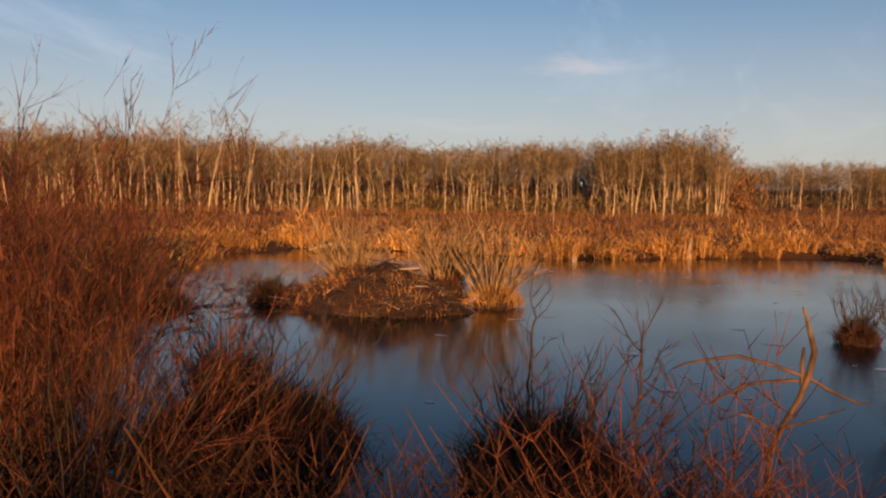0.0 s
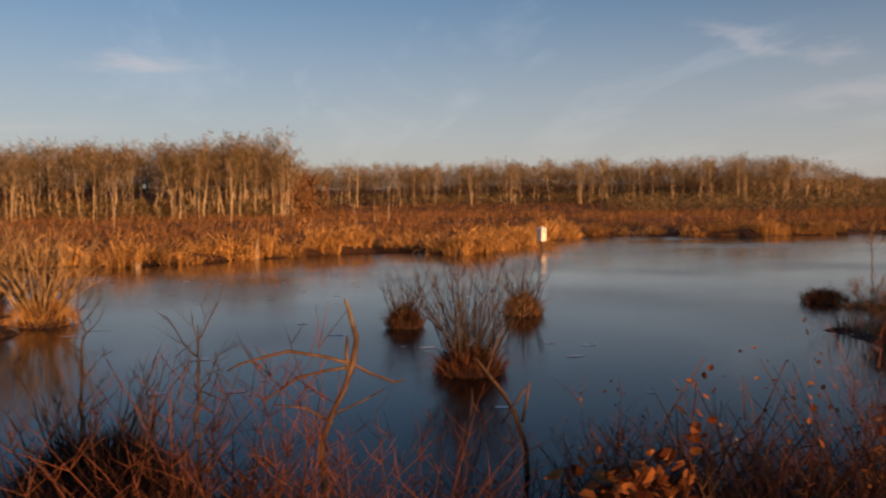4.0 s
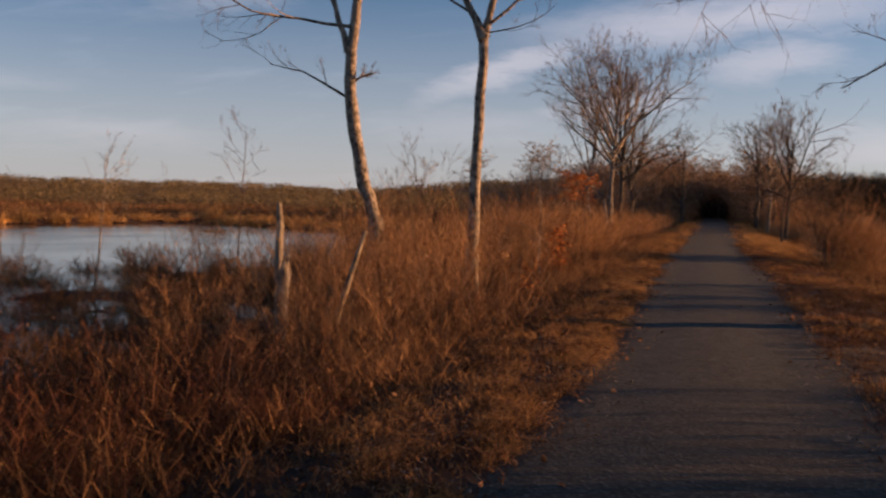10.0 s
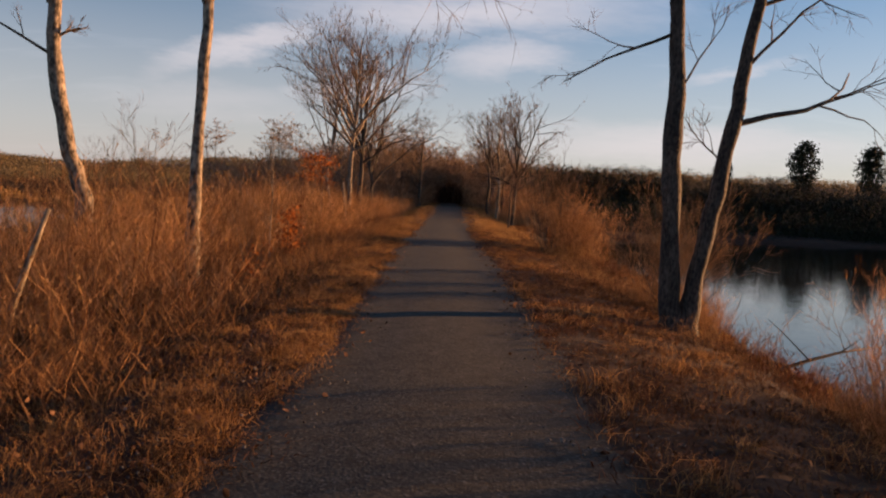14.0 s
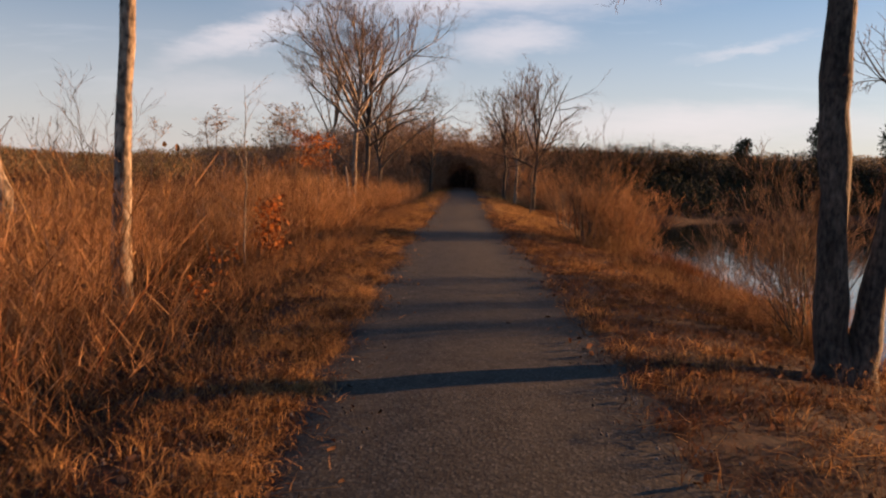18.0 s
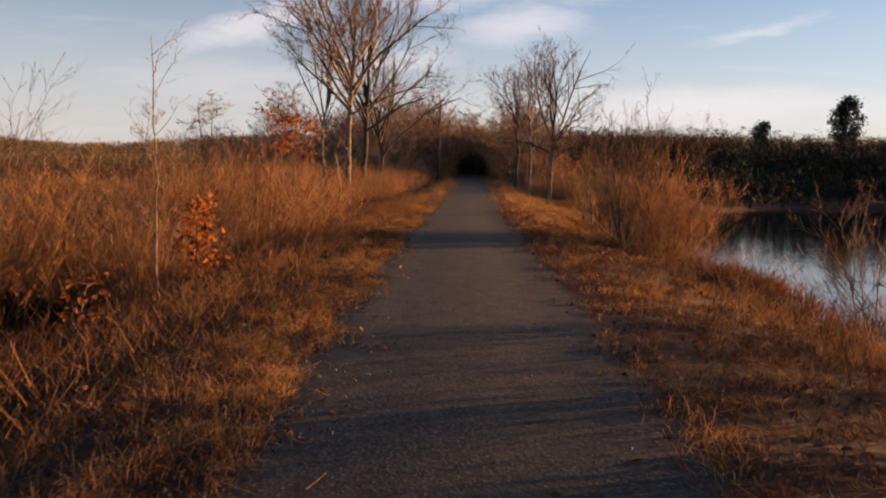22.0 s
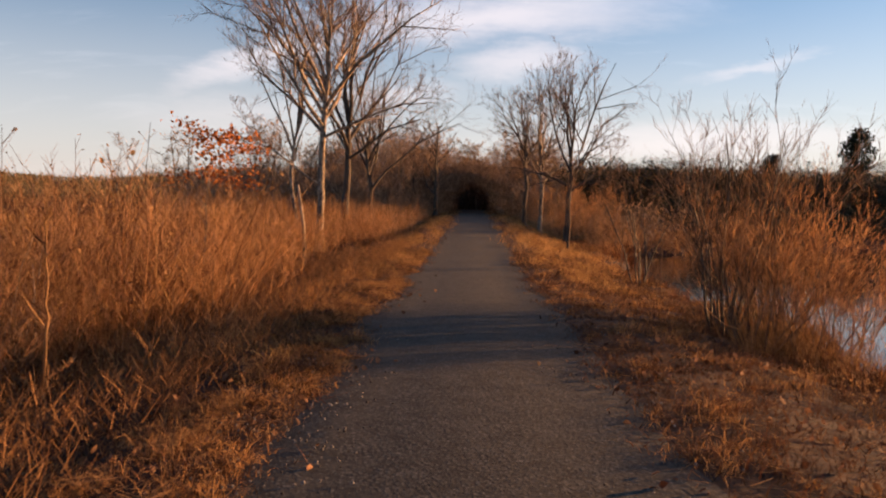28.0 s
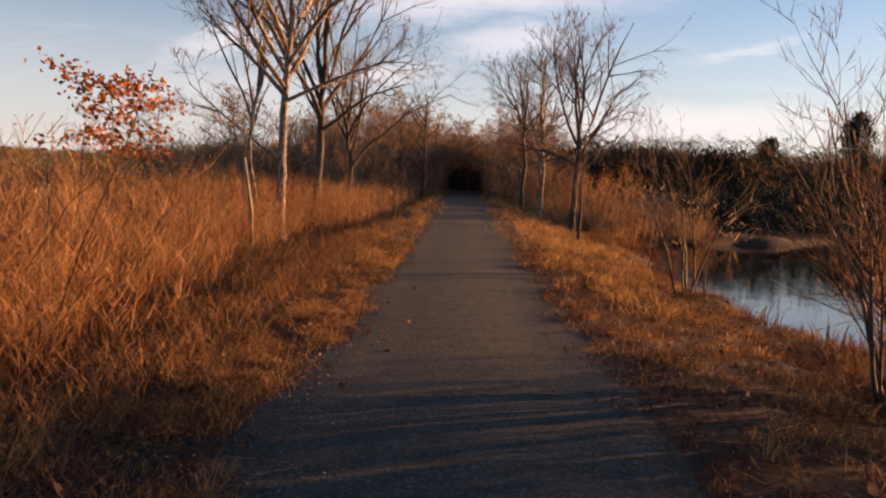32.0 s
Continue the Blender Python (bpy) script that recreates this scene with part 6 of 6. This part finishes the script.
def sedges():
    """Dead sedge over the wet ground on both sides."""
    rng = random.Random(23)
    bufs = []
    for k in range(5):
        b = Buf()
        r = random.Random(370 + k)
        for _ in range(30):
            a, q = r.uniform(0, 6.28), 0.3 * math.sqrt(r.random())
            b.blade((math.cos(a) * q, math.sin(a) * q, -0.05), (math.cos(a) * r.uniform(0, 0.25), math.sin(a) * r.uniform(0, 0.25)), r.uniform(0.2, 0.55), 0.008, r)
        bufs.append(b)
    places = scatter(rng, 4600, -26, -4.2, -14, 70, lambda x, y, z: WATER - 0.02 < z < -0.28 and (x > -6.5 or rng.random() < 0.6), 0.6, 1.2)
    places += scatter(rng, 1500, 4.6, 8.2, 5, 62, lambda x, y, z: WATER - 0.07 < z < -0.2 and (not 36 < y < 54 or rng.random() < 0.25), 0.7, 1.2)
    places += scatter(rng, 900, -5.2, -3.1, -8, 7, lambda x, y, z: z > WATER - 0.1, 0.5, 0.9)
    heaps = [under_buf(random.Random(400 + k), 0.6, 0.75, 110, 0.005) for k in range(5)]
    tops = scatter(rng, 420, -26, -5.5, 5, 70, lambda x, y, z: WATER < z < -0.2, 0.6, 1.1) + scatter(rng, 120, 4.8, 7.5, 12, 60, lambda x, y, z: WATER - 0.03 < z < -0.3 and not 36 < y < 54, 0.5, 0.9)
    # heaps at the bank's foot, its shade put in by their dark colour
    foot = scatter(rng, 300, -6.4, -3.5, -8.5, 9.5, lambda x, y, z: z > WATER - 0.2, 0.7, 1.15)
    stuff("bank_tangle", heaps, foot, M_SHADE_SEDGE, "tangled dead growth at the foot of the bank, coloured dark for its shade", "brush")
    stuff("marsh_bushes", heaps, tops, M_MARSH, "low tangled rusty bushes over the marsh", "bushes")
    stuff("sedge", bufs, places, M_SEDGE, "dead brown sedge over the wet ground", "sedge")


sedges()


def sapling(x, y, height, seed, label, mat, spread_to=0.5, lean_x=0.0, lean_y=0.0, low=0.3, fine=0.003, girth=0.022):
    """A thin young bare tree."""
    rng = random.Random(seed)
    line = [(lean_x * u * height + rng.gauss(0, 0.02), lean_y * u * height + rng.gauss(0, 0.02), -0.15 + (height + 0.15) * u, girth * (1 - 0.8 * u)) for u in (0, 0.25, 0.5, 0.75, 1)]
    specs = []
    for k in range(10):
        u = low + (1 - low) * k / 10
        i = min(int(u * 4), 3)
        f = u * 4 - i
        a = rng.uniform(0, 6.28)
        specs.append((tuple(line[i][c] + (line[i + 1][c] - line[i][c]) * f for c in range(3)), (math.cos(a), math.sin(a), 0.9), spread_to * rng.uniform(0.6, 1.1) * (1.2 - 0.5 * u), 0.008))
    tree_thing(label, (x, y, max(zed(x, y), WATER - 0.1)), [line], specs, mat, mat, seed, "sapling", "sapling", 2, 0.05, (3, 4), fine)


sapling(-8.4, -1.6, 1.75, 81, "dark bare sapling standing in the pond", M_TWIG_DARK, 0.45)
sapling(-6.3, -0.35, 1.6, 82, "dark bare sapling with spreading branches", M_TWIG_DARK, 0.7)
sapling(-13.5, 16.2, 3.2, 83, "slender bare birch sapling in the marsh", M_PALE, 1.1, 0.08, 0.03, 0.5, 0.006, 0.03)
sapling(-15.0, 24.6, 4.7, 91, "tall slender leaning sapling in the marsh", M_TWIG, 1.5, 0.07, 0.0, 0.5, 0.008, 0.035)
sapling(-40, 54, 5.0, 92, "slender bare sapling on the far side of the marsh", M_TWIG, 1.2, 0.03, 0.0, 0.4)
sapling(-15.5, 15.5, 2.8, 84, "slender bare sapling in the marsh", M_TWIG, 1.0, -0.05, 0.0, 0.5, 0.006)
sapling(-17.5, 14.5, 2.4, 85, "slender bare sapling in the marsh", M_TWIG, 1.0, 0.0, 0.0, 0.5, 0.006)
sapling(-3.9, 26.5, 2.0, 87, "bare sapling among the brush", M_TAN, 0.5, 0.03, 0.0, 0.4)
sapling(-4.35, 22.9, 3.9, 93, "pale bare sapling rising above the brush", M_PALE, 1.05, -0.02, 0.0, 0.3)
sapling(-4.9, 34.0, 2.7, 97, "pale bare sapling at the brush's edge", M_PALE, 0.5, 0.03, 0.0, 0.4)
sapling(5.6, 44.0, 2.6, 89, "bare sapling on the pond bank", M_TWIG, 0.5, 0.03, 0.0, 0.4)
sapling(5.0, 47.0, 3.2, 90, "bare sapling on the pond bank", M_TWIG, 0.5, 0.0, 0.0, 0.5)


def ice_flakes():
    rng = random.Random(44)
    b = Buf()
    for _ in range(60):
        x, y = rng.uniform(-30, -9), rng.uniform(-9, 8)
        r = rng.uniform(0.05, 0.22)
        base = len(b.v)
        for k in range(7):
            a = 6.28 * k / 7
            q = r * rng.uniform(0.6, 1.1)
            b.v.append((x + math.cos(a) * q * 0.6, y + math.sin(a) * q, WATER + 0.006))
        b.f.append(tuple(range(base, base + 7)))
    tagged(b.make("ice_flakes", M_ICE, None, "", False), "thin pale flakes of ice on the pond", "ice", kind="stuff")


ice_flakes()


def leafy_stalk(x, y, height, seed, leaves):
    """A tall dry stalk with a few hanging leaves."""
    rng = random.Random(seed)
    root = tagged(new("dry_stalk"), "tall dry stalk with withered orange leaves", "weed")
    root.location = (x, y, zed(x, y))
    b, lf = Buf(), Buf()
    pts = bend_line((0, 0, -0.1), (0.1, 0.05, 1), height, 6, rng, 0.05)
    b.tube(pts, [0.009, 0.008, 0.007, 0.006, 0.005, 0.004, 0.003], 5)
    for _ in range(leaves):
        p = pts[rng.randint(3, 6)]
        lf.leaf((p[0] + rng.gauss(0, 0.025), p[1] + rng.gauss(0, 0.025), p[2] + rng.gauss(0, 0.06)), rng.uniform(0.03, 0.07), rng)
    b.make("stalk", M_RED, root)
    tagged(lf.make("foliage", M_LEAF, root, "withered orange leaves", False), kind="stuff")


leafy_stalk(-3.2, 1.75, 1.4, 1, 34)
leafy_stalk(-3.5, 2.5, 1.2, 2, 18)
leafy_stalk(-3.4, 2.7, 1.15, 3, 14)
leafy_stalk(-3.6, 2.9, 1.2, 4, 16)
leafy_stalk(-3.3, 3.1, 1.05, 5, 10)


def leafy_shrub_maker(root, rng):
    """A thin twiggy shrub with a few small withered leaves at its tips."""
    shrub_parts(root, rng, 8, 1.05, M_RED, M_RED, 0.006, 0.3, 2, (5, 7), "thin reddish twigs", 0.0022)
    lf = Buf()
    for _ in range(46):
        a, q = rng.uniform(0, 6.28), 0.42 * math.sqrt(rng.random())
        lf.leaf((math.cos(a) * q, math.sin(a) * q, rng.uniform(0.55, 1.25)), rng.uniform(0.016, 0.036), rng)
    tagged(lf.make("foliage", M_LITTER, root, "small withered brown leaves", False), kind="stuff")


def leafy_shrubs():
    rng = random.Random(71)
    spots = [(-3.5, 2.6, 1.0), (-3.9, 3.2, 1.05), (-3.4, 3.5, 0.95), (-4.3, 3.9, 1.1), (-4.7, 3.0, 1.0), (-4.9, 4.6, 1.1), (-5.2, 5.4, 1.1), (-4.2, 2.1, 0.9), (-5.6, 6.4, 1.05), (-6.0, 7.6, 1.1)]
    seeded_bushes("shrub", "thin reddish shrub with small withered leaves", "shrub", "leafy shrubs on the bank", leafy_shrub_maker, 4, spots, rng)


leafy_shrubs()


# ---- fallen wood and brambles on the banks ----
dead_stem("dark fallen branch reaching out over the pond", "fallen_branch", [([(0, 0, 0.05), (0.5, 0.25, 0.16), (1.1, 0.62, 0.24), (1.9, 1.05, 0.30)], [0.03, 0.027, 0.02, 0.01]), ([(0.5, 0.25, 0.16), (0.3, 0.7, 0.45), (0.15, 0.95, 0.62)], [0.012, 0.008, 0.004]), ([(1.1, 0.62, 0.24), (1.35, 0.5, 0.5)], [0.01, 0.004])], M_TWIG_DARK, (4.95, 12.6, zed(4.95, 12.6)), "branch")
dead_stem("thin pale stick lying in the grass", "stick", [([(0, 0, 0), (0.13, 0.1, 0.02), (0.27, 0.2, 0.01)], [0.008, 0.008, 0.005])], M_STICK, (-2.22, 8.1, zed(-2.22, 8.1) + 0.05), "stick")
dead_stem("thin pale bent stick lying in the grass", "stick", [([(0, 0, 0), (-0.05, 0.3, 0.12), (0.0, 0.6, 0.10), (0.02, 0.7, 0.0)], [0.009, 0.008, 0.006, 0.004])], M_STICK, (-2.45, 13.5, zed(-2.45, 13.5) + 0.02), "stick")
dead_stem("thin pale stick lying on the verge", "stick", [([(0, 0, 0), (0.12, -0.16, 0.02), (0.2, -0.34, 0.01)], [0.007, 0.006, 0.004])], M_STICK, (-2.0, 18.4, zed(-2.0, 18.4) + 0.05), "stick")


def bramble_maker(root, rng):
    """Low thin bare canes that arch over and cross."""
    for _ in range(7):
        b = Buf()
        a = rng.uniform(0, 6.28)
        pts = bend_line((0, 0, -0.05), (math.cos(a) * 0.9, math.sin(a) * 0.9, 1), rng.uniform(0.5, 1.1), 6, rng, 0.16, -0.16)
        b.tube(pts, [0.006, 0.0055, 0.005, 0.004, 0.0035, 0.003, 0.002], 4)
        b.make("cane", M_RED, root)


def brambles():
    rng = random.Random(58)
    spots = [(rng.uniform(4.3, 5.5), rng.uniform(9.8, 15.2), rng.uniform(0.6, 1.0)) for _ in range(22)] + [(rng.uniform(4.4, 5.6), rng.uniform(19, 27.5), rng.uniform(0.6, 1.0)) for _ in range(26)] + [(-rng.uniform(3.0, 4.0), rng.uniform(4, 18), rng.uniform(0.6, 1.0)) for _ in range(26)]
    seeded_bushes("bramble", "bare reddish bramble canes arching over the bank", "bramble", "brambles on the banks", bramble_maker, 5, spots, rng)


brambles()


# ---- bushes, dead trees and debris over the marsh ----
def marsh_bush_maker(root, rng):
    shrub_parts(root, rng, 15, 0.85, M_TWIG_DARK, rng.choice((M_RUST, M_MARSH, M_RED)), 0.007, 0.95, 3, (4, 6), "tangled reddish twigs", 0.0022)
    g = Buf()
    for _ in range(420):
        a, q = rng.uniform(0, 6.28), 0.55 * math.sqrt(rng.random())
        g.blade((math.cos(a) * q, math.sin(a) * q, -0.1), (math.cos(a) * rng.uniform(0, 0.35), math.sin(a) * rng.uniform(0, 0.35)), rng.uniform(0.2, 0.62), 0.006, rng)
    tagged(g.make("sedge_skirt", M_MARSH, root, "dead brown sedge", False), kind="stuff")


def marsh_bushes():
    rng = random.Random(64)
    spots = []
    while len(spots) < 66:
        az, r = radians(rng.uniform(25, 51)), 9.5 + 19 * rng.random() ** 1.2
        x, y = -math.sin(az) * r, math.cos(az) * r
        if x < -5.6 and float(waves(np.array(x), np.array(y), 4.2, 66)) > -0.25:
            spots.append((x, y, rng.uniform(0.75, 1.3) * (1 if az < radians(45) else 0.7)))
    built = []
    for k in range(5):
        root = tagged(new("marsh_bush"), "low round red-brown bush on a sedge hummock in the pond", "bush", "bushes over the marsh")
        marsh_bush_maker(root, random.Random(640 + k))
        built.append(root)
    for i, (x, y, s) in enumerate(spots):
        m = Matrix.LocRotScale((x, y, max(zed(x, y), WATER - 0.05)), Euler((0, 0, rng.uniform(0, 6.28))), (s, s, s * rng.uniform(0.8, 1.1)))
        if i < 5:
            built[i].matrix_basis = m
        else:
            copy_thing(built[i % 5], m)


marsh_bushes()


def dead_tree(az, r, height, girth, seed, branches=7):
    """A tall bleached trunk with a few broken limbs."""
    rng = random.Random(seed)
    x, y = -math.sin(radians(az)) * r, math.cos(radians(az)) * r
    root = tagged(new("dead_tree"), "bleached dead tree standing in the far marsh", "dead tree", "dead trees in the marsh")
    root.location = (x, y, zed(x, y))
    b = Buf()
    line = bend_line((0, 0, -0.3), (rng.gauss(0, 0.04), rng.gauss(0, 0.04), 1), height, 6, rng, 0.04)
    b.tube(line, [girth * (1 - 0.13 * i) for i in range(7)], 6)
    b.make("trunk", M_DEAD, root)
    for _ in range(branches):
        p = line[rng.randint(3, 6)]
        a = rng.uniform(0, 6.28)
        n = height * rng.uniform(0.05, 0.16)
        limb = Buf()
        pts = bend_line(p, (math.cos(a), math.sin(a), rng.uniform(0.4, 1.4)), n, 3, rng, 0.2)
        limb.tube(pts, [girth * 0.4, girth * 0.3, girth * 0.2, girth * 0.1], 4)
        limb.make("limb", M_DEAD, root)


for az, r, high, girth in ((126.8, 108, 10.5, 0.11), (124.7, 106, 13.2, 0.12), (120.4, 112, 9.5, 0.13), (116.8, 108, 8.5, 0.10), (113, 112, 9.0, 0.11), (129.5, 100, 9.5, 0.10), (99.5, 118, 7.5, 0.10), (81.6, 105, 6.5, 0.10), (56.1, 150, 8.5, 0.10), (92.2, 120, 9.0, 0.12), (84.0, 128, 7.0, 0.11)):
    dead_tree(az, r, high, girth, int(az * 10))
for az, r, high in ((99.5, 66, 2.6), (88.7, 70, 1.3), (86.9, 70, 1.6), (82.5, 72, 3.2), (83.6, 58, 1.2), (94.1, 64, 1.1), (120.5, 60, 1.4), (106, 74, 1.3), (79.2, 66, 1.1), (76.6, 64, 1.4), (90.8, 58, 1.0), (72.4, 74, 1.3)):
    dead_tree(az, r, high, 0.055, int(az * 7), 1)


def floating_debris():
    """Sticks and sedge frozen into the ice beside the lodge."""
    rng = random.Random(46)
    b = Buf()
    for _ in range(520):
        x, y = rng.uniform(-20.5, -11.5), -8.4 - 5.6 * rng.random() ** 1.3
        if float(waves(np.array(x), np.array(y), 2.4, 47)) < -0.15:
            continue
        a, n = rng.uniform(0, 6.28), rng.uniform(0.12, 0.6)
        p = (x, y, WATER + 0.02)
        e = (x + math.cos(a) * n, y + math.sin(a) * n, WATER + rng.choice((0.02, 0.03, 0.05, rng.uniform(0.05, 0.35))))
        b.tube([p, e], [rng.uniform(0.008, 0.02), 0.006], 4)
    tagged(b.make("floating_debris", M_TWIG_DARK, None, "", False), "dark sticks and sedge frozen into the pond's ice", "debris", kind="stuff")


floating_debris()
